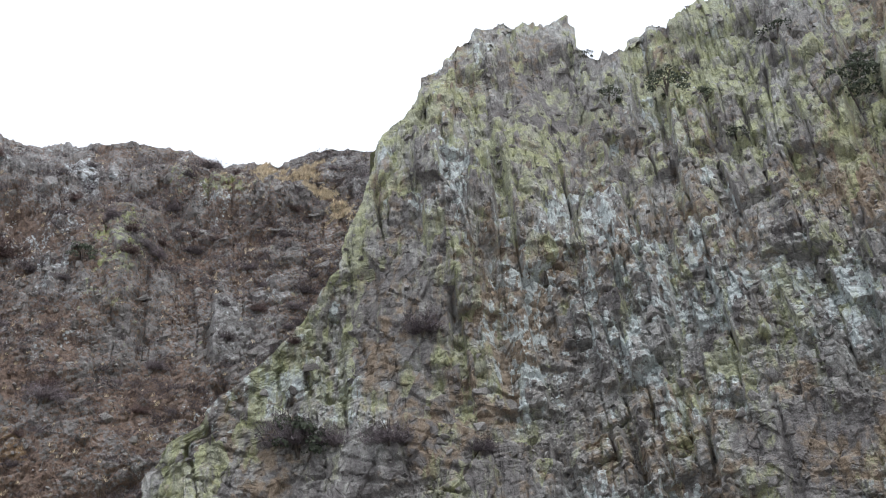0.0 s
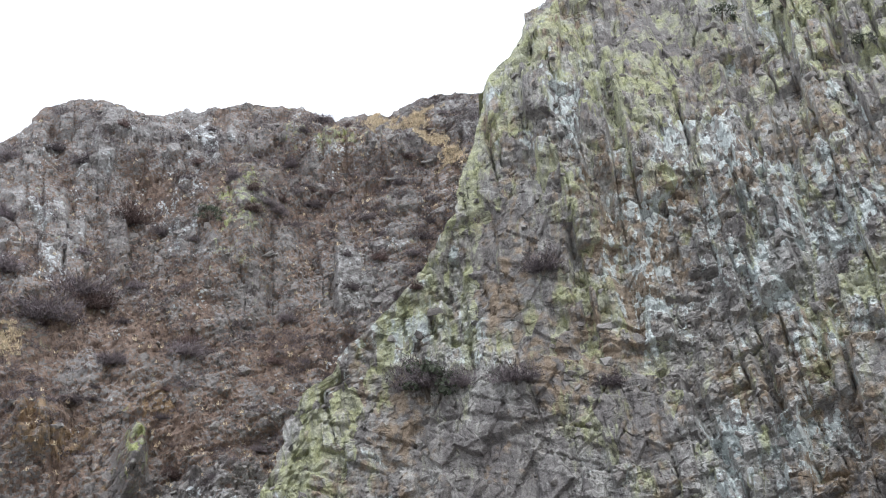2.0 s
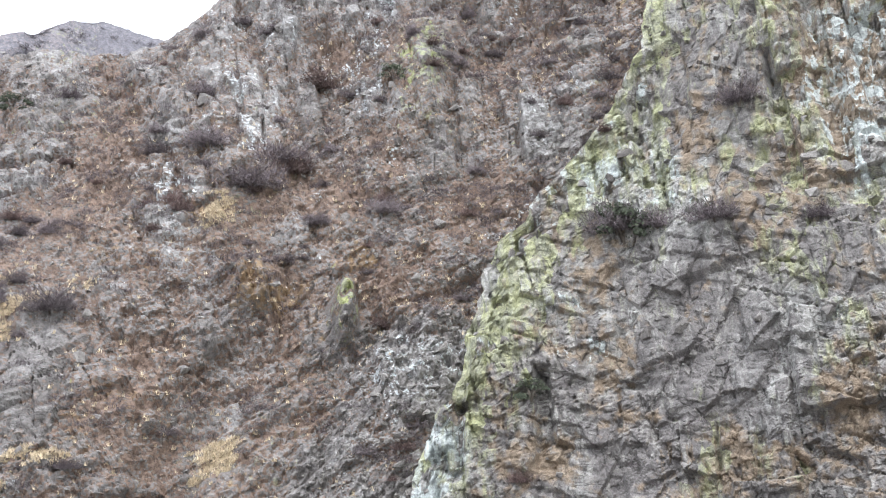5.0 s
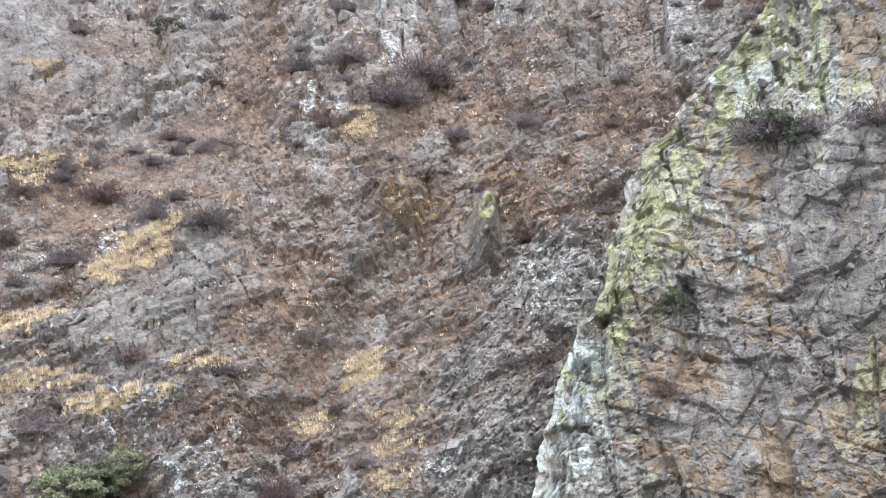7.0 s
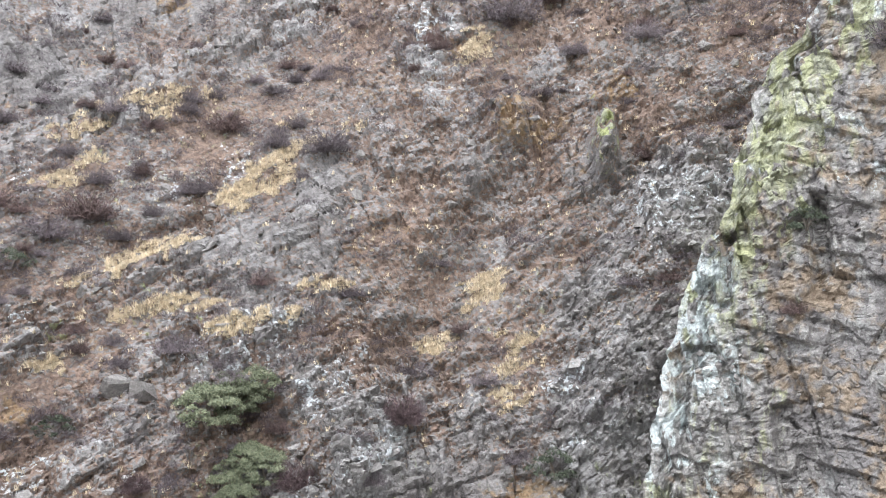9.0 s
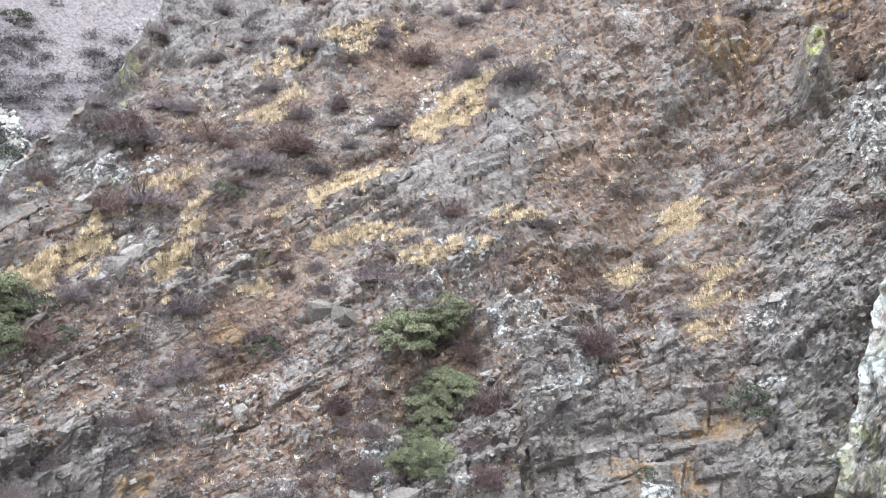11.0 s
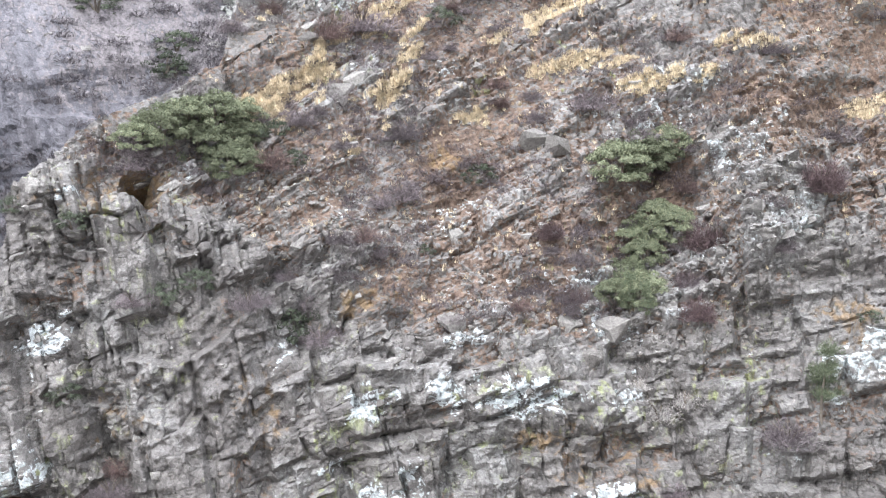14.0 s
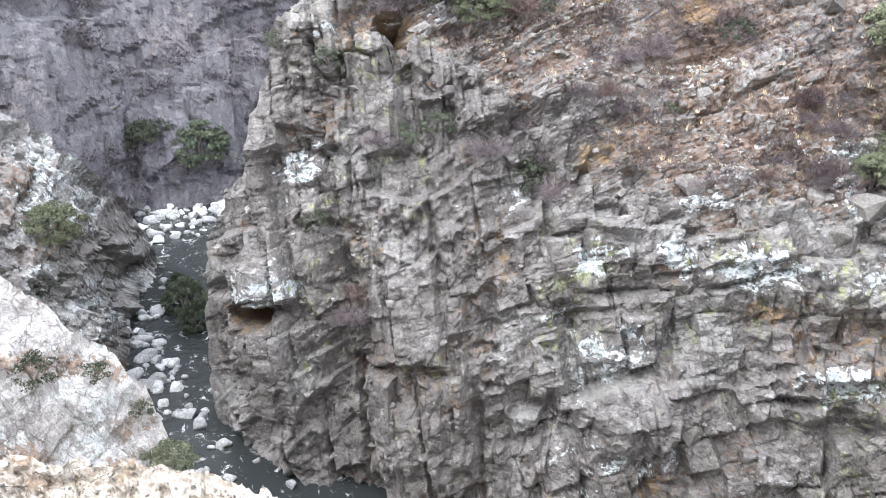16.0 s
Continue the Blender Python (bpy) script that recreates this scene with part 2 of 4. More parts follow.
RIBS = [(14, 27.5, 2.6, 1.1, 0), (20.5, 27.6, 2.4, 1.5, 0), (33, 27, 4, 2.2, 0), (20.3, 21, 3.4, 4, 0), (31, 21, 5, 2.4, 0), (58, 13, 5, 3, 0), (53, 17.5, 4, 2, 0), (31.3, 10.2, 1.2, 1.4, 0), (15.5, 20.5, 1.5, 2, 0)]


# ---- noise and jointing on plan coordinates ----
def hashed(ix, iy, seed):
    """A steady random number from 0 to 1 for each lattice point."""
    h = (ix.astype(np.int64) * 374761393 + iy.astype(np.int64) * 668265263 + seed * 1274126177) & 0xFFFFFFFF
    h = ((h ^ (h >> 13)) * 1103515245) & 0xFFFFFFFF
    h = ((h ^ (h >> 16)) * 2246822519) & 0xFFFFFFFF
    return ((h ^ (h >> 15)) & 0xFFFFFF) / float(0x1000000)


def value_noise(x, y, seed):
    ix, iy = np.floor(x), np.floor(y)
    fx, fy = x - ix, y - iy
    fx, fy = fx * fx * (3 - 2 * fx), fy * fy * (3 - 2 * fy)
    low = hashed(ix, iy, seed) * (1 - fx) + hashed(ix + 1, iy, seed) * fx
    high = hashed(ix, iy + 1, seed) * (1 - fx) + hashed(ix + 1, iy + 1, seed) * fx
    return low * (1 - fy) + high * fy - 0.5


def fbm(x, y, seed, octaves=4, gain=0.5):
    total, amp = 0.0, 1.0
    for k in range(octaves):
        total = total + amp * value_noise(x, y, seed + 17 * k)
        x, y, amp = x * 2.03 + 3.1, y * 2.03 - 1.7, amp * gain
    return total


def blocks(x, y, w, h, turn, seed, depth, tilt, jut, steep=2.2):
    """Jointed rock of overlapping blocks of about w by h, each with its own face: how far it stands out, a tone for each block, how near a joint is, and how high on its block a point lies."""
    c, s = math.cos(radians(turn)), math.sin(radians(turn))
    u, v = (x * c + y * s) / w, (-x * s + y * c) / h
    iu, iv = np.floor(u), np.floor(v)
    first, second = np.full(u.shape, -1e3), np.full(u.shape, -1e3)
    tone, cap = np.zeros_like(u), np.zeros_like(u)
    for du in (-1, 0, 1):
        for dv in (-1, 0, 1):
            cu, cv = iu + du, iv + dv
            r = [hashed(cu, cv, seed + k) for k in range(7)]
            lu, lv = u - cu - 0.1 - 0.8 * r[0], v - cv - 0.1 - 0.8 * r[1]
            skew = 0.7 * (r[5] - 0.5)
            eu, ev = np.abs(lu + skew * lv) - (0.3 + 0.3 * r[4]), np.abs(lv - 0.5 * skew * lu) - (0.3 + 0.3 * r[6])
            beyond = np.maximum(np.maximum(eu * w, ev * h), 0)
            stand_out = depth * (r[2] - 0.5) + tilt * (lu * (r[3] - 0.5) + lv * (r[5] - jut)) - steep * beyond
            near = stand_out > first
            second = np.where(near, first, np.maximum(second, stand_out))
            tone = np.where(near, r[3] * 0.6 + r[6] * 0.4, tone)
            cap = np.where(near, lv / (0.3 + 0.3 * r[6]), cap)
            first = np.where(near, stand_out, first)
    return first, tone, first - second, cap


def knots(x, pairs):
    """A smooth line through pairs (where, how much)."""
    return np.interp(x, [p[0] for p in pairs], [p[1] for p in pairs])


def spots(az, el, places, wobble=0.35, seed=3):
    """How far each point lies in one of the patches (bearing, elevation, half width, half height, slant), with ragged edges."""
    best = np.zeros_like(az)
    ragged = 1 + wobble * 2 * fbm(az * 1.1, el * 1.1, seed, 3)
    for a, e, w, h, slant in places:
        c, s = math.cos(radians(slant)), math.sin(radians(slant))
        x, y = -(az - a) * math.cos(radians(e)), el - e
        u, v = (x * c + y * s) / w, (-x * s + y * c) / h
        best = np.maximum(best, np.clip(1.35 - np.sqrt(u * u + v * v) * ragged * 0.75, 0, 1))
    return best


class Sheet:
    """A valley side seen from the overlook: columns by bearing, rows from the foot to the crest and over it.
    edge: where it ends to the left, as pairs (elevation, bearing); past it the rock turns away."""

    def __init__(self, az, foot, crest, rows, reach, back=14, coarse=14, depth=-56.0, edge=None, jag=0.55):
        low = np.linspace(0, 1, coarse, endpoint=False)[:, None]
        up = np.linspace(0, 1, rows)[:, None]
        az2, el = np.broadcast_to(az, (coarse + rows, len(az))), None
        fixed = max(-33.0, float(az[0]))
        wide = fixed + (az2 - fixed) * ((edge[0][1] if edge else az[-1]) - fixed) / (az[-1] - fixed)
        f = foot(np.where(az2 > fixed, wide, az2))
        top = crest(az2) + jag * fbm(az2 * 0.9, az2 * 0, 7, 5, 0.62)
        bottom = np.minimum(f - 4, depth)
        el = np.concatenate([bottom[:coarse] + (f - bottom)[:coarse] * low, f[coarse:] + (top - f)[coarse:] * up])
        if edge:
            end = knots(el, edge) + 0.6 * fbm(el * 0.5, el * 0 + 3, 8, 4, 0.6)
            az2 = np.where(az > fixed, fixed + (az - fixed) * (end - fixed) / (az[-1] - fixed), az + 0 * el)
        r = reach(az2, el)
        room = top - el
        if edge:
            room = np.minimum(room, (end - az2) * 1.5)
            turn = np.arange(1, 13)[None, :] / 12.0
            az2 = np.concatenate([az2, az2[:, -1:] - 3.0 * turn], 1)
            r = np.concatenate([r, r[:, -1:] + 40 * turn ** 0.8], 1)
            el = np.concatenate([el, el[:, -1:] + 0 * turn], 1)
            room = np.concatenate([room, room[:, -1:] + 0 * turn], 1)
        self.bare = np.zeros((len(el) + back, el.shape[1]))
        if edge:
            self.bare[:, -12:] = np.clip(np.arange(1, 13) / 4.0, 0, 1)
        z = EYE + r * np.tan(np.radians(el))
        if edge:
            z[:, -12:] = np.minimum(z[:, -12:], z[:, -13:-12])
        z = np.maximum(z, -6.0 + 0.02 * el)
        over = np.linspace(0, 1, back + 1)[1:, None] ** 1.4
        r = np.concatenate([r, r[-1] + 26 * over])
        behind = EYE + r[-back:] * np.tan(np.radians(el[-1] - 7 * over))
        z = np.concatenate([z, np.minimum(z[-1] - 9 * over, behind)])
        self.az = np.concatenate([az2, np.broadcast_to(az2[-1], (back, az2.shape[1]))])
        self.el = np.concatenate([el, el[-1] + 0.4 * over])
        self.top = self.el + np.concatenate([room, 0 * over + 0 * room[-1]])
        a = np.radians(self.az)
        self.r = r
        self.p = np.stack([-r * np.sin(a), r * np.cos(a), z], -1)
        self.x, self.y = a * 85.0, np.radians(self.el) * 85.0
        self.grow = r / 85.0
        du, dv = np.gradient(self.p, axis=1), np.gradient(self.p, axis=0)
        nrm = np.cross(dv, du)
        nrm /= np.linalg.norm(nrm, axis=-1, keepdims=True) + 1e-9
        toward = np.stack([np.sin(a), -np.cos(a), 0.25 + 0 * a], -1)
        nrm *= np.sign((nrm * toward).sum(-1, keepdims=True) + 1e-9)
        nrm = 0.6 * nrm + 0.4 * toward / np.linalg.norm(toward, axis=-1, keepdims=True)
        self.n = nrm / np.linalg.norm(nrm, axis=-1, keepdims=True)
        if edge:
            self.n[:, -16:] = self.n[:, -17:-16]
        self.push = np.zeros(r.shape)
        self.swell = np.zeros(r.shape)
        self.tint = np.full(r.shape, 0.5)
        self.mask = np.zeros(r.shape + (4,))

    def joint(self, w, h, turn, depth, tilt, crack, seed, keep=1.0, tone=0.5, jut=0.5, steep=3.2, far=0.6):
        wx = self.x + w * 0.3 * fbm(self.x / w * 0.5, self.y / h * 0.5, seed + 50, 2)
        wy = self.y + h * 0.35 * fbm(self.x / w * 0.5 + 9, self.y / h * 0.5, seed + 60, 2)
        d, shade, gap, cap = blocks(wx, wy, w, h, turn, seed, depth, tilt, jut, steep)
        d = np.maximum(d, -depth * 0.95) - crack * np.exp(-(gap / (0.12 * depth)) ** 2)
        self.push += d * keep * self.grow ** far
        self.tint += tone * (shade - 0.5) * keep
        return cap

    def settle(self, edge=2.0):
        """Move the points out; the large swells fade towards the crest, which keeps its line."""
        d = self.push
        fade = np.clip((self.top - self.el) / edge, 0, 1)
        d = d * (0.45 + 0.55 * fade) * (1 - self.bare) + self.swell * fade
        self.p = self.p + self.n * d[..., None]

    def mesh(self, name, material, label, category="cliff", smooth=False):
        rows, cols = self.az.shape
        i = np.arange((rows - 1) * (cols - 1))
        a = i // (cols - 1) * cols + i % (cols - 1)
        quads = np.stack([a, a + 1, a + cols + 1, a + cols], -1).astype(np.int32)
        me = grid_mesh(name, self.p.reshape(-1, 3), quads)
        t = me.attributes.new("tint", "FLOAT", "POINT")
        t.data.foreach_set("value", np.clip(self.tint, 0, 1).ravel().astype(np.float32))
        m = me.attributes.new("mask", "FLOAT_COLOR", "POINT")
        m.data.foreach_set("color", np.clip(self.mask, 0, 1).ravel().astype(np.float32))
        me.materials.append(material)
        me.polygons.foreach_set("use_smooth", np.full(len(quads), smooth))
        return tagged(new(name, me), label, category, kind="structure")

    def at(self, bearing, elevation):
        """The point of the finished surface at a bearing and an elevation, and its outward direction."""
        apart = (self.az - bearing) ** 2 + (self.el - elevation) ** 2
        row, col = np.unravel_index(int(np.argmin(apart)), apart.shape)
        return Vector(self.p[row, col]), Vector(self.n[row, col])


def grid_mesh(name, points, quads):
    me = bpy.data.meshes.new(name)
    me.vertices.add(len(points))
    me.vertices.foreach_set("co", np.ascontiguousarray(points, dtype=np.float32).ravel())
    k = quads.shape[1]
    me.loops.add(quads.size)
    me.loops.foreach_set("vertex_index", np.ascontiguousarray(quads, dtype=np.int32).ravel())
    me.polygons.add(len(quads))
    me.polygons.foreach_set("loop_start", np.arange(0, quads.size, k, dtype=np.int32))
    me.update(calc_edges=True)
    return me


def slope_reach(at_lip, lip, steep, gentle):
    """The distance of a valley side: a steep cliff up to the lip and a gentler slope above it."""
    steep, gentle = [m if isinstance(m, list) else [(0, m)] for m in (steep, gentle)]

    def reach(az, el):
        r0, e0 = knots(az, at_lip), knots(az, lip)
        m = np.where(el > e0, knots(az, gentle), knots(az, steep))
        t0, t = np.tan(np.radians(e0)), np.tan(np.radians(el))
        return r0 * (m - t0) / (m - t)

    return reach


# ---- the lichened buttress ----
BUTTRESS_CREST = [(-70, 38), (-31, 40.5), (-24, 41), (-19.3, 39.2), (-16.7, 38.0), (-15.7, 38.4), (-14, 37.6), (-12.4, 36.9), (-11, 37.2), (-9.9, 38.0), (-9.7, 39.2),
                  (-7, 39.0), (-5.8, 39.3), (-2.7, 39.0), (-0.6, 37.4), (1.6, 36.0), (2.1, 34.6), (3.9, 33.4), (5.2, 31.9)]
BUTTRESS_EDGE = [(-56, 28), (-33, 27.5), (-26, 26.5), (-16, 25.2), (-9.7, 24.1), (-3.5, 22.6), (-0.1, 21.9), (2, 20.9), (5, 19.1), (8.6, 18.3), (11.2, 17.8), (13.2, 16.4), (14.8, 14.5), (18, 11.9),
                 (20.2, 9.5), (21.7, 9.1), (24.2, 7.1), (26.4, 6.7), (29.4, 5.4), (31.9, 5.2)]
az = np.concatenate([np.linspace(-70, -33, 24, endpoint=False), np.linspace(-33, 5.2, 650)])
B = Sheet(az, lambda a: knots(a, [(-70, 5), (-25, 5), (-14, -1), (0, -8), (7, -14), (19, -20), (25.8, -29), (27.5, -36)]), lambda a: knots(a, BUTTRESS_CREST), 500,
          slope_reach([(-70, 66), (-30, 71), (0, 77), (15, 82), (28, 86)], [(-70, 24), (-12, 25), (0, 30), (28, 30)], 6.5, 2.3), edge=BUTTRESS_EDGE, jag=0.4)
B.swell += 2.6 * fbm(B.x / 16, B.y / 60 + B.x / 90, 13, 3)
# broad smooth faces between the broken ribs
face = np.clip(1.4 * spots(B.az, B.el, [(3, 21.5, 5, 2.2, -72), (4.5, 7.5, 5.5, 3.6, -50), (0.5, 14.5, 3, 1.5, -60), (11.5, -2.5, 3, 2.8, 0), (-21.5, 13, 2.5, 3, -70), (-8, 34, 3, 2, -60), (-4, 11.5, 3.5, 1.8, -60)], 0.35), 0, 1)
rough_part = 1 - 0.6 * face
B.joint(7, 12, -8, 1.3, 2.2, 0.2, 101, 1 - 0.65 * face, tone=0.3, jut=0.5)
broken = np.clip(0.5 + 1.7 * fbm(B.x / 10, B.y / 15, 24, 3), 0.08, 1)
low_ridge = np.clip(1.2 - (knots(B.el, BUTTRESS_EDGE) - B.az) / 6, 0, 1) * np.clip((9 - B.el) / 5, 0, 1)
broken = np.maximum(broken, low_ridge)
B.joint(4.5, 1.6, 14, 0.5, 0.8, 0.18, 105, (1 - 0.8 * broken) * rough_part, tone=0.4, jut=0.5)
B.joint(2.6, 4.4, -10, 0.85, 1.3, 0.22, 102, (0.3 + 0.7 * broken) * rough_part, tone=0.5, jut=0.5)
B.joint(1.4, 1.5, -12, 0.34, 0.65, 0.14, 103, (0.15 + 0.7 * broken) * rough_part, tone=0.5, jut=0.4)
B.joint(1.2, 0.55, 10, 0.16, 0.28, 0.08, 106, 0.7 * np.clip(0.3 + 2 * fbm(B.x / 6, B.y / 8, 27, 2), 0, 1) * rough_part, tone=0.35)
B.joint(0.7, 0.6, -16, 0.1, 0.2, 0.06, 104, 1 - 0.6 * face, tone=0.3)
B.joint(3.5, 7, 32, 0.4, 0.6, 0.15, 107, face, tone=0.3, jut=0.5)
B.joint(1.6, 6, -9, 0.5, 0.7, 0.16, 108, np.clip((4 - B.az) / 5, 0.2, 1) * np.clip(0.55 + 1.6 * fbm(B.x / 9, B.y / 12, 28, 2), 0.1, 1) * rough_part, tone=0.5, jut=0.5)
B.swell -= 1.3 * spots(B.az, B.el, [(-8.5, 34, 4, 0.8, -65), (-3.5, 22, 5, 0.5, -80)], 0.25)
near_crest = np.clip(1 - (B.top - B.el) / 7, 0, 1) * (B.az > 2)
near_ridge = np.clip(1 - (knots(B.el, BUTTRESS_EDGE) - B.az) / 7, 0, 1) * np.clip((B.el - 3) / 8, 0, 1)
B.mask[..., 0] = 0.36 + 0.22 * spots(B.az, B.el, [(-19, 35.5, 6, 2.4, -30), (-24, 31, 4, 2.5, 0), (-3, 33, 5, 3, 0), (8.5, 17, 4, 1.4, -55)], 0.4) + 0.3 * near_crest + 0.12 * near_ridge + 0.06 * (B.az > 0) + 0.5 * fbm(B.x / 6, B.y / 9, 21, 4) + 0.2 * np.clip((B.el - 26) / 6, 0, 1)
B.mask[..., 1] = np.maximum(0.2 + 0.5 * fbm(B.x / 8, B.y / 12, 22, 3), 0.62 * spots(B.az, B.el, PALE_UPPER))
B.mask[..., 2] = np.maximum(0.44 + 0.8 * fbm(B.x / 5, B.y / 6, 23, 4), 0.72 * spots(B.az, B.el, RUST_UPPER))
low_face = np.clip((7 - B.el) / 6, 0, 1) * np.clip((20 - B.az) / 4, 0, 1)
upper_ridge = spots(B.az, B.el, [(3, 21, 6, 6, -20)], 0.3)
B.tint += 0.2 * upper_ridge
B.mask[..., 1] -= 0.28 * upper_ridge
B.mask[..., 0] += 0.1 * upper_ridge
B.mask[..., 1] += 0.3 * low_ridge
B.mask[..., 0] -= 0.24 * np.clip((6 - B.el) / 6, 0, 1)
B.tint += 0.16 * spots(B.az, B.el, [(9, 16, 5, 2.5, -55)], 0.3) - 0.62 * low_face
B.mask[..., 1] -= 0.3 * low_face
B.mask[..., 2] += 0.1 * low_face 
B.tint -= 0.55 * face
B.mask[..., 1] -= 0.55 * face
B.mask[..., 0] -= 0.12 * face
B.mask[..., 3] = 0.1 + 0.55 * fbm(B.x / 10, B.y / 10, 26, 3)
B.settle()
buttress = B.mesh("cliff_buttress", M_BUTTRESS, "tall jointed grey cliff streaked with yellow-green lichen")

# ---- the valley side across the river ----
SLOPE_CREST = [(2, 31.6), (5.9, 31.7), (8, 31.6), (9.5, 31.3), (11.3, 30.3), (15.4, 30.0), (18, 30.4), (21.6, 30.2), (24.9, 29.3), (27.8, 29.0), (30.4, 29.4), (32.6, 28.9), (34, 28.2), (34.6, 27.0),
               (36.2, 25.6), (38, 24.5), (40, 23.6), (44, 23.0), (50, 21.8), (56, 19.8), (60, 17.2), (62.5, 15.6), (63.8, 14.0), (64.6, 12.4), (66, 10.6), (67, 8.6), (69.2, 6.3), (71.3, 4.5), (73.4, 2.2), (74.2, -0.6), (77, -2.2),
               (81, -4.0), (82.9, -5.2), (86, -7.4)]
SLOPE_EDGE = [(-56, 84), (-35.6, 87.2), (-33.7, 89.8), (-31.6, 91.1), (-29, 92), (-25, 91.7), (-21, 91.2), (-19.2, 90.4), (-16.9, 89.3), (-14.3, 88.3), (-11, 87.2), (-7.4, 86)]
az = np.linspace(2, 86, 1150)
S = Sheet(az, lambda a: knots(a, [(2, 26), (29, -37), (95, -38)]), lambda a: knots(a, SLOPE_CREST), 520,
          slope_reach([(2, 95), (25, 92), (35, 86), (50, 80), (60, 76), (70, 74), (80, 77), (87, 81), (90, 88), (92.5, 92)],
                      [(2, -14), (20, -14), (35, -18), (45, -20), (60, -20), (70, -17), (78, -9.5), (86, -7), (92.5, -7)], [(2, 3.0), (40, 2.2), (66, 2.2), (76, 3.5), (90, 6.0)], [(2, 1.9), (30, 1.7), (45, 1.25), (58, 1.1)]), edge=SLOPE_EDGE, jag=0.3)
outcrop = np.zeros_like(S.az)
for a, e, w, h, slant, out in BULGES:
    lump = spots(S.az, S.el, [(a, e, w, h, slant)], 0.2)
    S.swell += 1.1 * out * np.clip(1.5 * lump, 0, 1) * lump
    outcrop = np.maximum(outcrop, lump * (out > 0))
cliff = np.clip((knots(S.az, [(25, -9.5), (36, -10.5), (42, -13), (46, -17), (60, -18), (70, -13), (78, -7), (92, -5)]) - S.el) / 3 + 0.5, 0, 1)
upper = np.clip((S.el - 14) / 5, 0, 1)
rocky = np.clip(0.68 + 1.1 * fbm(S.x / 14, S.y / 12, 31, 3) + 0.4 * cliff + 0.15 * upper + 0.35 * outcrop, 0.12, 1)
along, across = S.x * math.cos(0.5) - S.y * math.sin(0.5), S.x * math.sin(0.5) + S.y * math.cos(0.5)
bands = fbm(along / 26, across / 4.5, 35, 3) * np.clip((S.az - 30) / 8, 0, 1) * (1 - upper) * (1 - 0.7 * cliff)
rocky = np.clip(rocky + 1.1 * bands, 0.08, 1)
S.swell += 2.0 * bands
S.swell += 3.0 * np.abs(fbm(S.x / 10, S.y / 34, 50, 3)) * np.clip((S.el - 9) / 5, 0, 1)
slab_field = np.clip(1.5 * spots(S.az, S.el, [(44.5, 3.5, 4.3, 2.4, 22), (70.6, -0.2, 1.6, 0.9, 30), (72.5, 0.2, 2.4, 1.2, 20), (40.5, 4.5, 2, 1.2, -30)], 0.2), 0, 1)
S.swell += 3.5 * fbm(S.x / 22 + S.y / 60, S.y / 30, 32, 4) * S.grow ** 0.5 * (1 - 0.4 * cliff) * (1 - 0.8 * slab_field)
prow = np.clip((S.az - 70) / 5, 0, 1) * cliff
massive = np.clip(1.5 * spots(S.az, S.el, [(44.5, 3.5, 4.3, 2.4, 22), (21.1, 23.2, 1.6, 2.5, 0), (60.5, -29.5, 2.6, 1.6, 25), (75.5, -21, 2.2, 6, 0), (70.6, -0.2, 1.6, 0.9, 30), (26, 8.9, 0.8, 1.8, 0), (53.5, 18, 3.5, 1.6, 0), (60, 12.5, 2.6, 2, 0)], 0.25), 0, 1)
massive = np.maximum(massive, slab_field)
massive = np.maximum(massive, cliff * np.clip(3 * fbm(S.x / 5, S.y / 4, 46, 2) - 0.15, 0, 1))
ledge = rocky * (1 - 0.85 * prow) * (1 - 0.75 * massive)
upright = cliff * np.clip(0.5 + 3 * fbm(S.x / 7, S.y / 7, 47, 2), 0, 1) * np.clip((S.az - 68) / 6, 0.25, 1)
upright = np.maximum(upright, spots(S.az, S.el, RIBS, 0.3))
shattered = np.clip((knots(S.el, [(-16, 31), (-4, 30), (0, 29.3), (4, 27.5), (7, 26.2), (8, 24), (11, 18)]) - S.az) / 1.6 + 0.4 * fbm(S.x / 3, S.y / 3, 48, 3), 0, 1) * np.clip((10 - S.el) / 2, 0, 1)
rocky = np.maximum(rocky, np.maximum(0.9 * shattered, spots(S.az, S.el, RIBS, 0.3)))
ledgy = np.interp(S.el, [-18, -6, 8, 16], [0.2, 0.28, 0.42, 0.5])  # blocks on the lower cliffs stand proud at their tops
S.joint(2.2, 5.5, -8, 1.1, 1.8, 0.3, 206, upright * (1 - 0.7 * massive), tone=0.6, jut=0.45)
S.joint(7.5, 8, -15, 1.6, 2.6, 0.25, 201, rocky * (1 - prow) * (1 - 0.5 * massive) * (1 - 0.3 * cliff) * (1 - 0.8 * slab_field), tone=0.2, jut=ledgy, far=-1.2)
S.joint(4.5, 11, -6, 1.5, 2.4, 0.15, 205, prow, tone=0.4, jut=0.45)
S.joint(1.5, 6, -5, 0.55, 0.9, 0.12, 210, prow * (1 - 0.5 * massive), tone=0.45, jut=0.4)
S.joint(4.4, 3.6, -14, 1.2, 1.5, 0.15, 209, cliff * (1 - 0.8 * prow), tone=0.5, jut=0.25)
S.joint(2.6, 4.4, -4, 0.8, 1.0, 0.12, 211, cliff * (1 - prow) * np.clip(0.4 + 2.5 * fbm(S.x / 6, S.y / 6, 52, 2), 0, 1), tone=0.5, jut=0.3)
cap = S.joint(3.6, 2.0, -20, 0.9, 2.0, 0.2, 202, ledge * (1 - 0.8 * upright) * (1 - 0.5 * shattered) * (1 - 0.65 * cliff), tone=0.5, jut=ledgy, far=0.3)
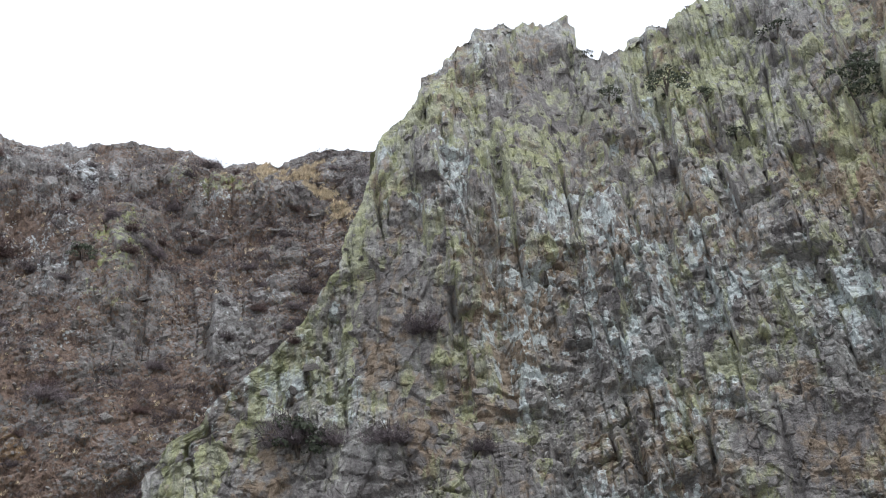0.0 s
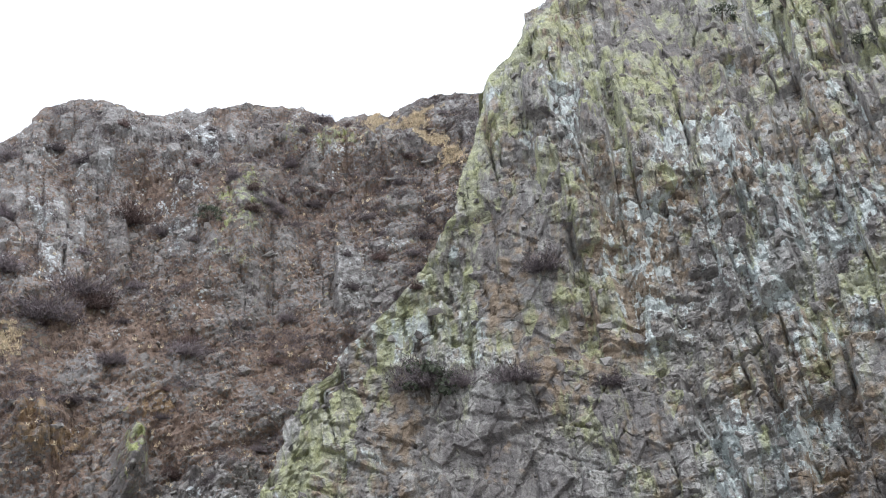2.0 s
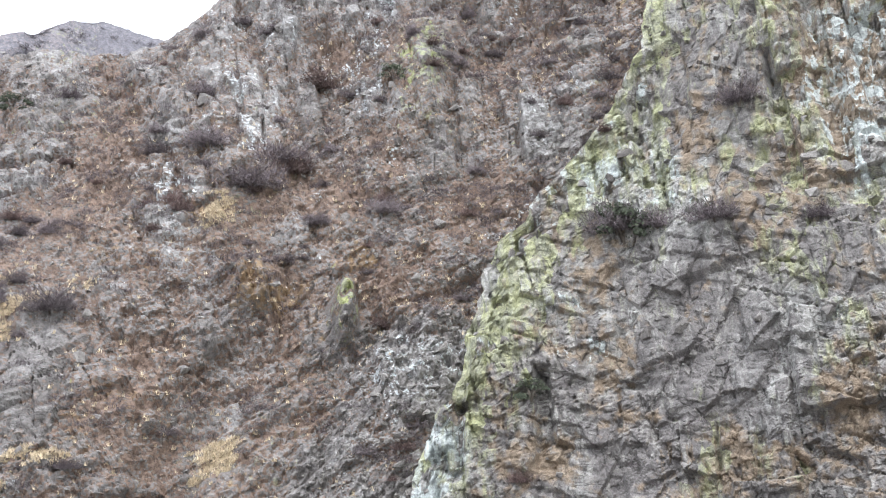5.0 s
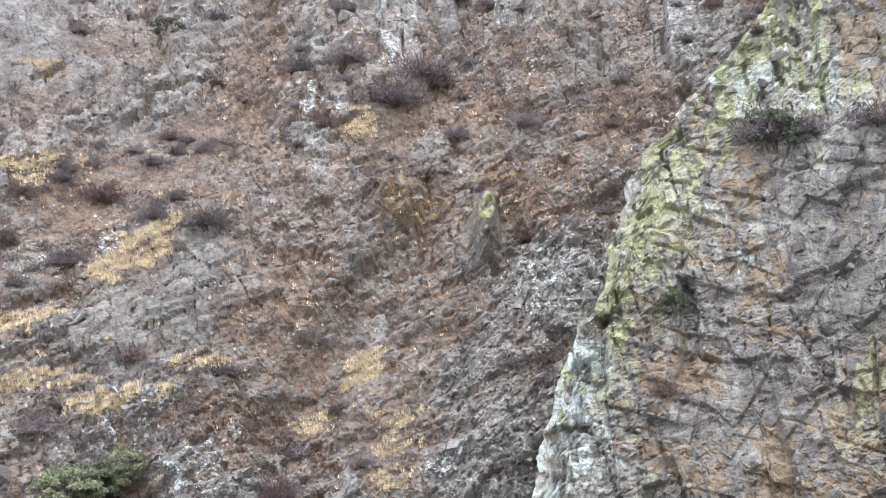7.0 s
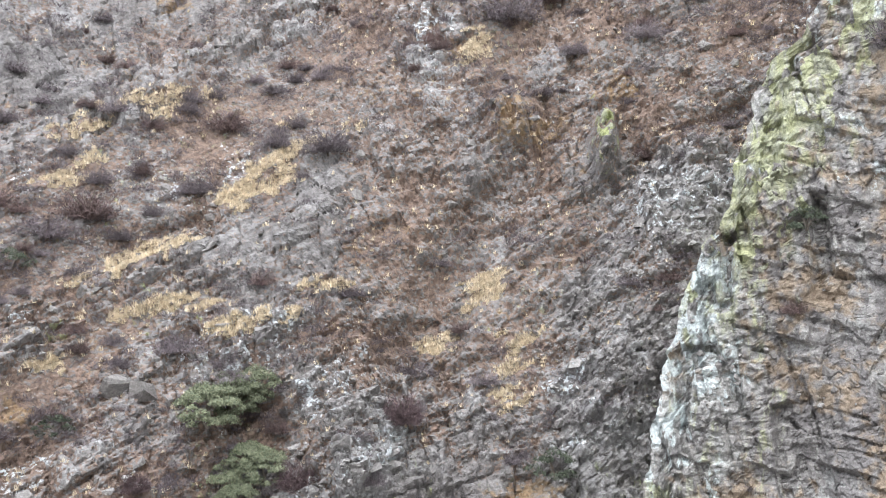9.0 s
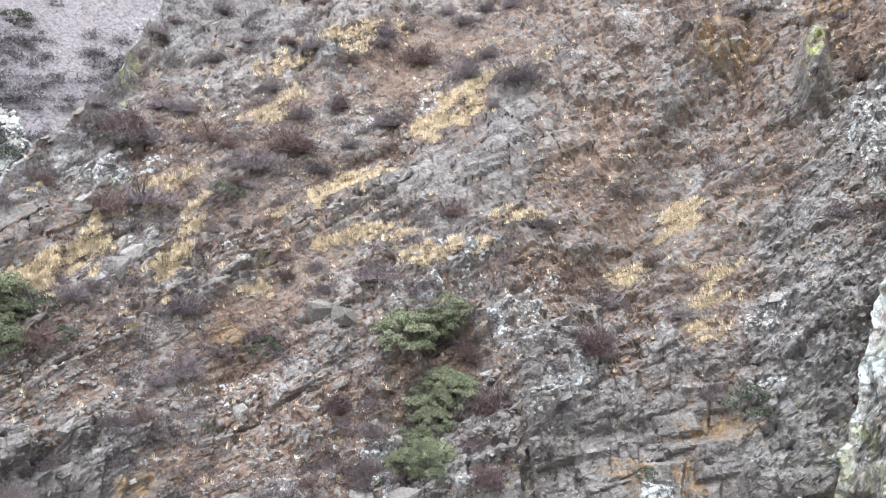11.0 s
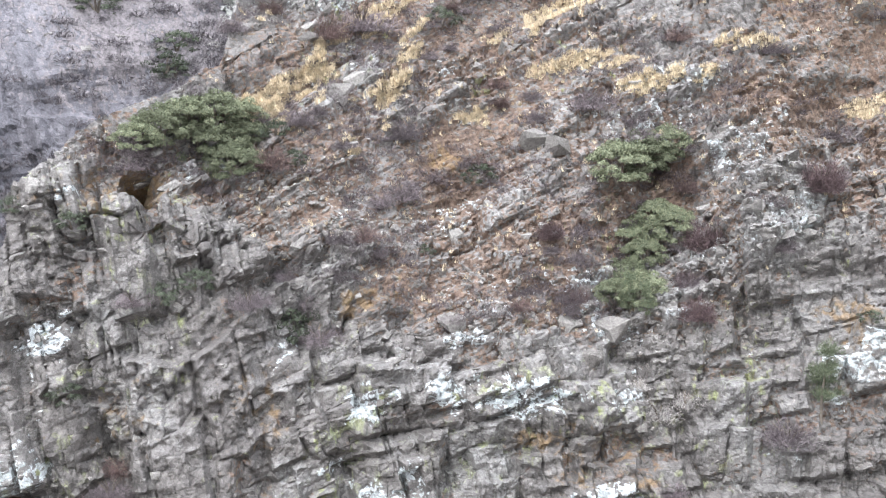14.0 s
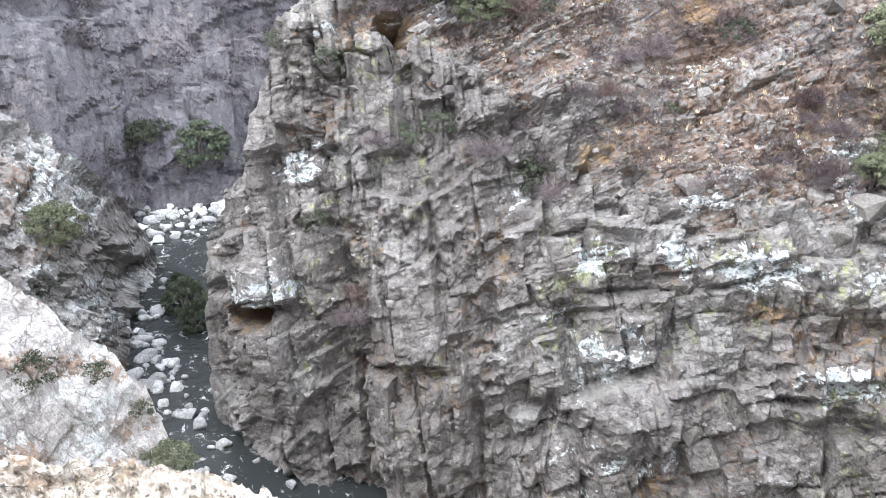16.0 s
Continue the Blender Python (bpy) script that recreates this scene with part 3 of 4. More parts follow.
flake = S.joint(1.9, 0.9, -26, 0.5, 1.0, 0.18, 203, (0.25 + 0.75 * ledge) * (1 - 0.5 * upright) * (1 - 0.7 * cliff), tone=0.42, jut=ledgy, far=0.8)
S.joint(0.85, 0.45, -24, 0.18, 0.36, 0.06, 204, (0.4 + 0.6 * ledge) * (1 - 0.6 * cliff) * (1 - 0.7 * slab_field), tone=0.3, jut=ledgy, far=0.9)
S.joint(1.0, 0.8, 60, 0.3, 0.55, 0.1, 208, shattered, tone=0.5, jut=0.3)
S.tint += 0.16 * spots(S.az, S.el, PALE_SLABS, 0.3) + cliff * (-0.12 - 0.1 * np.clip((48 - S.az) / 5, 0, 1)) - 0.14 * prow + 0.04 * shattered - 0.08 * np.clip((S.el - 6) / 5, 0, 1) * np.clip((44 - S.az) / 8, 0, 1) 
S.push += 0.04 * fbm(S.x * 1.3, S.y * 1.3, 33, 4)
S.joint(4.2, 2.8, -30, 0.4, 0.7, 0.45, 207, massive * (1 - cliff), tone=0.35)
S.tint -= 0.3 * massive * (1 - cliff) + 0.18 * massive * cliff
high = np.clip((S.el - 8) / 5, 0, 1) * np.clip((48 - S.az) / 6, 0.3, 1)
S.swell -= 6.0 * np.clip(2.2 * spots(S.az, S.el, CAVES, 0.1) - 0.9, 0, 1)
S.mask[..., 0] = np.maximum(0.06 + 0.5 * fbm(S.x / 9, S.y / 12, 41, 3) + 0.12 * cliff, 0.62 * spots(S.az, S.el, [(21.1, 23.2, 1.5, 2.6, 0), (26.2, 8.8, 0.8, 1.8, 0), (26.1, 8.8, 0.6, 1.6, 0), (16, 28, 2.5, 0.7, 0), (66, 9, 0.8, 1, 0), (58.5, -1.5, 0.8, 0.5, 0)]))
S.mask[..., 1] = np.maximum(0.12 + 0.12 * cliff + 0.45 * fbm(S.x / 7, S.y / 7, 42, 3), 0.72 * spots(S.az, S.el, PALE_LOWER))
# block tops paler than their faces: light on the ledges put into the colour
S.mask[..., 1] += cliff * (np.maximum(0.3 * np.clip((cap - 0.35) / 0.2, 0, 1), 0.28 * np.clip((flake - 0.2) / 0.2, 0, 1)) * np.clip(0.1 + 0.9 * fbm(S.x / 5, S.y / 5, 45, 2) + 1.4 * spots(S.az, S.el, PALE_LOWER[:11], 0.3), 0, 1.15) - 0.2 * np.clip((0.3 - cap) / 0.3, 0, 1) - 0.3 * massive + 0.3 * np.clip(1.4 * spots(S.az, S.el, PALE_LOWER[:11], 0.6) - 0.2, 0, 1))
S.mask[..., 2] = np.maximum(0.16 + 0.04 * cliff + 0.6 * fbm(S.x / 6, S.y / 6, 43, 3), np.maximum(0.75 * spots(S.az, S.el, RUST_LOWER), 1.3 * spots(S.az, S.el, CAVES, 0.1)))
S.mask[..., 3] = 0.7 - 0.4 * rocky - 0.5 * cliff - 0.28 * np.clip(S.push / S.grow, -1, 1) + 0.6 * fbm(S.x / 5, S.y / 4, 44, 4)
S.mask[..., 3] += 0.12 * massive * (1 - cliff) - 0.25 * shattered
S.mask[..., 1] -= 0.5 * high
S.tint += high * (0.45 * fbm(S.x / 6, S.y / 7, 49, 3) + 0.16)
upper_wall = spots(S.az, S.el, [(53.5, 18, 4, 2.2, 0), (59.5, 12.5, 4, 2.2, -20), (63, 11.5, 1.5, 2, 0)], 0.3)
S.mask[..., 3] += 0.1 * high - 0.6 * upper_wall
S.tint -= 0.1 * upper_wall
bluff = spots(S.az, S.el, [(72.8, 1.2, 4, 2, 30), (68, 5.5, 3.2, 2, 45), (75, -2, 2, 1, 20)], 0.3)
S.mask[..., 3] -= 0.5 * bluff
grass_field = spots(S.az, S.el, GRASS, 0.5)
S.mask[..., 3] = np.maximum(S.mask[..., 3], 0.75 * grass_field)
S.settle()
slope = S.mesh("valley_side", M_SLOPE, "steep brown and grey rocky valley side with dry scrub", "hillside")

# ---- the far valley side beyond the bend ----
az = np.arange(30, 116, 0.22)
F = Sheet(az, lambda a: knots(a, [(58, 8), (62, -6), (72, -7), (77, -19), (120, -19)]), lambda a: knots(a, [(30, 24), (36.5, 24.4), (39, 24.9), (41.5, 25.2), (43.5, 24.9), (45, 24.0), (50, 22.5), (55, 20.5), (60, 19), (75, 17), (116, 16)]), 200,
          slope_reach([(30, 175), (95, 172), (100, 160), (116, 140)], [(30, -17), (80, -4), (100, 2), (116, 2)], 2.6, 1.3), coarse=6, depth=-25, jag=0.2)
F.swell += 3.5 * fbm(F.x / 26 + F.y / 50, F.y / 40, 51, 4)
open_slope = np.clip((F.el + 5) / 8, 0, 1) * (0.35 + 0.65 * np.clip((F.az - 54) / 6, 0, 1))
F.joint(8, 15, -8, 1.0, 1.8, 0.4, 301, 1 - 0.95 * open_slope, tone=0.3)
F.joint(2.8, 9, -6, 0.55, 0.9, 0.3, 302, 1 - 0.93 * open_slope, tone=0.5)
F.joint(1.3, 4, -4, 0.25, 0.4, 0.15, 303, 1 - 0.85 * open_slope, tone=0.4)
F.mask[..., 0] = 0.02 + 0.4 * fbm(F.x / 9, F.y / 12, 61, 3)
F.mask[..., 1] = np.maximum(0.2 + 0.6 * fbm(F.x / 7, F.y / 7, 62, 3), 0.8 * spots(F.az, F.el, [(73.3, 3.6, 2.2, 0.5, -60), (74.8, 6, 2, 0.4, -50)]))
F.mask[..., 2] = 0.1 + 0.5 * fbm(F.x / 6, F.y / 6, 63, 3)
F.mask[..., 3] = 0.2 + 0.6 * open_slope + 0.8 * fbm(F.x / 6, F.y / 6, 64, 4)
F.tint -= 0.55 * (1 - open_slope)
F.settle()
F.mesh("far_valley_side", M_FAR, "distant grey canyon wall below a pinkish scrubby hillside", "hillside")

# ---- the near bank: a dark rocky spur, a pale slab and the rim below the overlook ----
az = np.arange(94.1, 122, 0.14)
K = Sheet(az, lambda a: 0 * a - 30.0, lambda a: knots(a, [(94.1, -21.5), (94.5, -19.6), (96.1, -17), (98.4, -14.9), (99.9, -12.9), (101.5, -11.7), (108, -8), (122, -4)]), 120,
          slope_reach([(94, 130), (96.5, 104), (98, 94), (104, 86), (122, 60)], [(93, -20), (122, -20)], 2.2, 1.1), coarse=6, depth=-45)
K.swell += 2 * fbm(K.x / 12, K.y / 12, 71, 4)
K.joint(6, 8, 30, 1.0, 1.4, 0.3, 401, tone=0.3)
K.joint(2.4, 3, 30, 0.8, 1.4, 0.25, 402, tone=0.45)
K.joint(1.0, 1.0, 30, 0.3, 0.5, 0.1, 403, tone=0.4)
K.tint += 0.25
K.mask[..., 1] = 0.35 * fbm(K.x / 7, K.y / 7, 72, 3)
K.mask[..., 2] = 0.12 + 0.5 * fbm(K.x / 6, K.y / 6, 73, 3)
K.mask[..., 3] = 0.2 + 0.8 * fbm(K.x / 6, K.y / 6, 74, 4)
K.settle()
spur = K.mesh("near_spur", M_SLOPE, "broken grey rock spur above the river", "cliff")

az = np.arange(93.8, 126, 0.13)
L = Sheet(az, lambda a: 0 * a - 41.0, lambda a: knots(a, [(93.8, -36), (94.5, -32.1), (95.2, -30), (95.9, -28.3), (97.3, -26.4), (99.4, -24.5), (101.3, -22.2), (103, -20.9), (112, -15), (126, -10)]), 150,
          slope_reach([(93, 52), (105, 46), (126, 40)], [(93, -28), (126, -28)], 1.6, 0.9), coarse=6, depth=-58)
L.swell += 1.2 * fbm(L.x / 9, L.y / 9, 81, 4)
L.joint(7, 9, 52, 0.45, 0.7, 0.2, 501, tone=0.25, steep=1.2)
L.joint(2.2, 4, 58, 0.12, 0.28, 0.06, 502, tone=0.35, steep=1.2)
L.joint(0.7, 0.9, 58, 0.04, 0.08, 0.02, 503, tone=0.3, steep=1.0)
L.mask[..., 1] = 0.3 + 0.5 * fbm(L.x / 5, L.y / 5, 82, 3)
L.mask[..., 2] = 0.2 + 0.4 * fbm(L.x / 6, L.y / 6, 83, 3)
L.mask[..., 3] = np.maximum(0.16 + 0.7 * fbm(L.x / 5, L.y / 5, 84, 4), 0.8 * spots(L.az, L.el, [(101, -26, 4.5, 0.6, -12), (104, -30.5, 2, 0.7, -20)]))
L.settle()
slab = L.mesh("pale_slab", M_SLAB, "smooth sloping slab of pale weathered granite", "rock")

az = np.arange(60, 132, 0.16)
R = Sheet(az, lambda a: 0 * a - 52.0, lambda a: knots(a, [(60, -44), (84, -37.5), (88.2, -35.5), (89.5, -34.7), (91, -33.9), (94.7, -33), (98.9, -31.7), (101.6, -31.3), (104.7, -30.1), (132, -24)]), 110,
          slope_reach([(60, 20), (132, 20)], [(60, -36), (132, -36)], 1.5, 0.75), coarse=5, depth=-66)
R.swell += 0.6 * fbm(R.x / 10, R.y / 10, 91, 4)
R.joint(4, 3, 12, 0.5, 0.7, 0.12, 601, tone=0.3, steep=1.2)
R.joint(1.6, 1.1, 12, 0.2, 0.35, 0.06, 602, tone=0.5, steep=1.2)
R.joint(0.7, 0.5, 12, 0.08, 0.16, 0.03, 603, tone=0.45, steep=1.2)
R.mask[..., 1] = 0.28 + 0.6 * fbm(R.x / 4, R.y / 4, 92, 3)
R.mask[..., 2] = 0.25 + 0.5 * fbm(R.x / 4, R.y / 4, 93, 3)
R.mask[..., 3] = 0.28 + 0.7 * fbm(R.x / 3, R.y / 3, 94, 4)
R.settle(1.0)
rim = R.mesh("foreground_rim", M_RIM, "crumbling pale rock rim with loose brown gravel", "rock")


# ---- river ----
def polar(bearing, distance, z=0.0):
    a = radians(bearing)
    return Vector((-distance * math.sin(a), distance * math.cos(a), z))


def ground_mesh():
    rings = [0.01, 4, 10, 20, 35, 55, 80, 120, 180, 300, 600, 1200, 3000]
    pts, quads, n = [], [], 96
    for r in rings:
        for k in range(n):
            a = 360 * k / n
            lift = max(-2.0, EYE - 1.75 - max(0.0, r - 2.5) * 1.3) if r < 60 else -2.0
            pts.append(polar(a, r, lift))
    for i in range(len(rings) - 1):
        for k in range(n):
            quads.append((i * n + k, i * n + (k + 1) % n, (i + 1) * n + (k + 1) % n, (i + 1) * n + k))
    return grid_mesh("ground", np.array([tuple(p) for p in pts]), np.array(quads))


g = ground_mesh()
g.materials.append(M_GRAVEL)
tagged(new("ground", g), "grey gravelly valley floor under the canyon walls", "ground", kind="structure")

# an unseen hillside added behind the overlook to shut off the low sky there
hb = np.radians(np.linspace(128, 312, 70))[None, :] + np.zeros((40, 1))
hr = 1.5 + 168 * np.linspace(0, 1, 40)[:, None] ** 1.5 + np.zeros((1, 70))
hz = EYE - 1.78 + (hr - 1.5) * 0.4 * np.clip(np.minimum(hb - hb[0, 0], hb[0, -1] - hb) / 0.5, 0.05, 1) + 0.05 * hr * fbm(hb * 9, hr / 14, 141, 3)
pts = np.stack([-hr * np.sin(hb), hr * np.cos(hb), hz], -1).reshape(-1, 3)
i = np.arange(39 * 69)
a0 = i // 69 * 70 + i % 69
h = grid_mesh("hillside", pts, np.stack([a0, a0 + 1, a0 + 71, a0 + 70], -1))
h.materials.append(M_GRAVEL)
tagged(new("hillside", h), "plain unseen stony hillside added behind the overlook to block low sky", "hillside", kind="structure")

nw = Nodes("river_water")
ripple = nw.noise(1.2, 5, 0.6)
foam = nw.ramp(nw.noise(0.55, 6, 0.75, None, 1.0), 0.57, 0.67)
nw.bump(ripple, 0.15, 0.6)
M_WATER = nw.done(nw.mix(foam, (0.032, 0.036, 0.037), (0.6, 0.62, 0.63)), 0.18, 0.35)
nr, na = 120, 60
rr = np.linspace(58, 182, nr)[:, None] + np.zeros((1, na))
aa = np.linspace(74, 106, na)[None, :] + np.zeros((nr, 1))
wz = 0.3 + 0.12 * fbm(rr / 3, aa, 95, 3)
pts = np.stack([-rr * np.sin(np.radians(aa)), rr * np.cos(np.radians(aa)), wz], -1).reshape(-1, 3)
i = np.arange((nr - 1) * (na - 1))
a0 = i // (na - 1) * na + i % (na - 1)
w = grid_mesh("water", pts, np.stack([a0, a0 + 1, a0 + na + 1, a0 + na], -1))
w.materials.append(M_WATER)
tagged(new("water", w), "dark shallow river with small white rapids between boulders", "river", kind="structure")


# ---- plants ----
def part(name, me, material, parent=None, label=""):
    if not me.materials:
        me.materials.append(material)
    ob = new(name, me)
    if parent is not None:
        ob.parent = parent
    return tagged(ob, label) if label else ob


def leaf_material(name, a, b, rough=0.6):
    n = Nodes(name)
    rnd = n.node("ShaderNodeNewGeometry").outputs["Random Per Island"]
    each = n.node("ShaderNodeObjectInfo").outputs["Random"]
    col = n.mix(n.ramp(rnd, 0.0, 1.0), a, b)
    col = n.mix(1.0, col, n.ramp(each, 0.0, 1.0, 0.75, 1.3), "MULTIPLY")
    col = n.mix(1.0, col, n.ramp(n.noise(1.5, 3), 0.3, 0.7, 0.75, 1.25), "MULTIPLY")
    return n.done(col, rough, 0.1)


M_LEAF = leaf_material("evergreen_leaves", (0.105, 0.119, 0.079), (0.22, 0.237, 0.155), 0.9)
M_OLIVE = leaf_material("grey_green_leaves", (0.05, 0.06, 0.045), (0.105, 0.12, 0.085), 0.9)
M_FEATHER = leaf_material("feathery_leaves", (0.085, 0.1, 0.068), (0.15, 0.17, 0.11), 0.9)
M_WINE = leaf_material("wine_red_twigs", (0.085, 0.06, 0.064), (0.16, 0.116, 0.116), 0.9)
M_PALE_TWIG = leaf_material("whitish_twigs", (0.3, 0.28, 0.27), (0.46, 0.43, 0.41), 0.9)
M_TWIG = leaf_material("bare_twigs", (0.115, 0.097, 0.104), (0.222, 0.19, 0.198), 0.9)
M_RED = leaf_material("reddish_twigs", (0.105, 0.075, 0.072), (0.2, 0.145, 0.135), 0.9)
M_BARK = leaf_material("grey_bark", (0.12, 0.1, 0.085), (0.19, 0.165, 0.14), 0.9)
M_STRAW = leaf_material("dry_grass", (0.58, 0.47, 0.32), (0.86, 0.74, 0.55), 0.8)
# greyer, bluer twigs for the far scrub: distance haze put into the colour
M_FAR_HAZE_TWIG = leaf_material("far_haze_twigs", (0.12, 0.108, 0.118), (0.21, 0.19, 0.2), 0.9)


def tri_mesh(name, corners):
    """A mesh of loose triangles from an array (n, 3, 3)."""
    corners = np.asarray(corners, dtype=np.float32)
    return grid_mesh(name, corners.reshape(-1, 3), np.arange(len(corners) * 3).reshape(-1, 3))


def twig_triangles(rng, count, wide=0.012, spread=1.0, tall=1.0):
    """A rounded, uneven mass of fine twigs: short slivers that point outwards, densest in the middle."""
    az = rng.uniform(0, 2 * np.pi, count)
    up = rng.uniform(0, 1, count)
    reach = rng.uniform(0.1, 1, count) ** 0.75 * (0.8 + 0.2 * np.sin(3 * az + 1) + 0.12 * np.sin(7 * az + 5 * up))
    flat = np.sqrt(1 - (0.95 * up) ** 2)
    d = np.stack([flat * np.cos(az), flat * np.sin(az), up], -1)
    p = d * reach[:, None] * np.array([spread, spread, tall]) * 0.85 - np.array([0, 0, 0.06])
    go = d * 0.6 + np.array([0, 0, 0.35]) + rng.normal(0, 0.6, (count, 3))
    go *= (rng.uniform(0.09, 0.22, count) / np.linalg.norm(go, axis=-1))[:, None]
    side = np.cross(go, rng.normal(0, 1, (count, 3)))
    side *= wide / (np.linalg.norm(side, axis=-1, keepdims=True) + 1e-6)
    return np.stack([p - side - go * 0.3, p + side - go * 0.3, p + go], 1)


def leaf_triangles(rng, centres, radius, per, leaf):
    """Clumps of small leaves: two triangles a leaf, most of them on the outside of their clump."""
    n = len(centres) * per
    c = np.repeat(centres, per, 0)
    rad = np.repeat(radius, per)
    d = rng.normal(0, 1, (n, 3))
    d /= np.linalg.norm(d, axis=-1, keepdims=True)
    d[:, 2] = np.abs(d[:, 2]) * 0.9 - 0.25
    bumps = 1 + 0.16 * np.sin(d[:, 0] * 9 + c[:, 0] * 7) * np.sin(d[:, 1] * 9 + c[:, 1] * 5) + 0.1 * np.sin(d[:, 2] * 14)
    p = c + d * (rad * bumps * rng.uniform(0.7, 1.05, n))[:, None]
    t = np.cross(d, rng.normal(0, 1, (n, 3)))
    t /= np.linalg.norm(t, axis=-1, keepdims=True) + 1e-6
    b = np.cross(d, t) * 0.55 + d * 0.3
    s = leaf * rng.uniform(0.6, 1.3, n)[:, None]
    a1, a2, a3, a4 = p - t * s, p + b * s, p + t * s, p - b * s
    return np.concatenate([np.stack([a1, a2, a3], 1), np.stack([a1, a3, a4], 1)])


def limb_mesh(name, paths, start, end, sides=6):
    """Tapered limbs along paths of points."""
    pts, quads = [], []
    for path in paths:
        base = len(pts)
        for k, q in enumerate(path):
            r = start + (end - start) * k / (len(path) - 1)
            for s in range(sides):
                a = 2 * math.pi * s / sides
                pts.append((q[0] + r * math.cos(a), q[1] + r * math.sin(a), q[2]))
        for k in range(len(path) - 1):
            for s in range(sides):
                i, j = base + k * sides + s, base + k * sides + (s + 1) % sides
                quads.append((i, j, j + sides, i + sides))
    return grid_mesh(name, np.array(pts), np.array(quads))


def evergreen(seed, clumps, tall, leaf, material, label, category, per):
    """An evergreen bush or small tree about two metres across: crown of leaf clumps over a short forked trunk."""
    rng = np.random.default_rng(seed)
    a = np.arange(clumps) * 2.4 + rng.uniform(-0.4, 0.4, clumps)
    spread = np.sqrt((np.arange(clumps) + 0.4) / clumps) * rng.uniform(0.8, 1.15, clumps)
    c = np.stack([np.cos(a) * spread, np.sin(a) * spread, 0.2 + tall * (1 - 0.75 * spread ** 2) * rng.uniform(0.6, 1.1, clumps)], -1)
    skirt = rng.uniform(0, 6.28, clumps // 2)
    c = np.concatenate([c, np.stack([np.cos(skirt) * 0.75, np.sin(skirt) * 0.75, rng.uniform(-0.15, 0.2, clumps // 2)], -1)])
    clumps = len(c)
    crown = tri_mesh("crown", leaf_triangles(rng, c, rng.uniform(0.17, 0.31, clumps) * (1.3 if clumps < 25 else 1.0), per, leaf))
    paths = []
    for k in range(5):
        end = c[rng.integers(clumps)]
        mid = Vector((end[0] * 0.35, end[1] * 0.35, end[2] * 0.5))
        paths.append([Vector((0, 0, -0.35)), mid, Vector(end)])
    root = tagged(new(category.replace(" ", "_")), label, category)
    part("crown", crown, material, root)
    part("trunk", limb_mesh("trunk", paths, 0.07, 0.02), M_BARK, root)
    return root


def bare_shrub(seed, count, material, label, spread=1.0, tall=1.0):
    rng = np.random.default_rng(seed)
    root = tagged(new("dry_shrub"), label, "shrub", "dry shrubs on the slope")
    part("crown", tri_mesh("crown", twig_triangles(rng, count * 9, 0.009, spread, tall)), material, root)
    stems = []
    for k in range(7):
        a = rng.uniform(0, 6.28)
        stems.append([Vector((0, 0, -0.2)), Vector((math.cos(a) * 0.15, math.sin(a) * 0.15, 0.3)), Vector((math.cos(a) * 0.45, math.sin(a) * 0.45, 0.65))])
    part("stem", limb_mesh("stem", stems, 0.03, 0.01, 4), M_BARK, root)
    return root


def stand(kind, used, place, size, rng, squash=1.0):
    """Set a kind of plant at a place; the first one stands there itself, the others are copies."""
    m = Matrix.Translation(place) @ Matrix.Rotation(rng.uniform(0, 6.28), 4, "Z")
    if not used:
        kind.matrix_basis = m
        ob = kind
        used.append(1)
    else:
        ob = copy_thing(kind, m)
    ob.scale = (size, size, size * squash)
    return ob


rng = np.random.default_rng(5)
# bearing, elevation, half width in degrees
OAKS = [(50.2, -6.9, 1.5), (48.8, -6.0, 1.4), (47.4, -5.3, 1.3), (46.6, -10, 1.3), (49.3, -10.5, 1.1), (47.6, -9.3, 1.1), (49.3, -12.8, 1.2), (48.5, -14.1, 1.3), (50.1, -14.4, 1.0), (48.2, -11.6, 1.0), (77.6, -4.4, 1.3), (76.2, -3.9, 1.4), (74.6, -3.2, 1.4), (73, -3.3, 1.3), (75.4, -4.9, 1.3), (73.7, -4.9, 1.3), (72.4, -4.4, 1.1), (73.6, -6.4, 1.2), (79, -4.9, 1.0), (72.2, -6, 1.0), (95.0, -32.4, 1.5), (99.9, -18.2, 1.5)]
GREEN = [(58.5, -7.1, 0.9), (29.3, -10.3, 1.2), (70.2, -16.5, 1.6), (76.3, -13.4, 1.0), (73.5, 3.5, 1.3), (71.2, -4.9, 0.8), (70.1, -6.5, 0.7), (60.9, 2, 0.8), (94.2, -13.4, 0.9), (93.2, -13.2, 0.8),
         (100.2, -21.5, 0.9), (8.8, 14, 1.5), (-28.9, 34.3, 0.7), (-28, 33, 1.4), (-16.2, 34.4, 0.9), (-12, 34.5, 0.6)]
GREEN += [(-18.5, 34.2, 0.6), (-20.3, 31.5, 0.5), (-10.8, 37.2, 0.3), (14.7, 3.9, 0.8), (78.5, -14.1, 0.9), (83.8, -19, 0.9), (102.5, -26, 1.2), (98.7, -26.7, 0.9), (96.3, -29.2, 0.8), (86, -8.4, 0.6), (23, 22.6, 0.8),
          (83, -9.5, 0.8), (62, -12, 0.5), (35.5, -15, 0.6), (46, 20, 0.8), (67, 5, 0.6), (-24, 37, 0.8)]
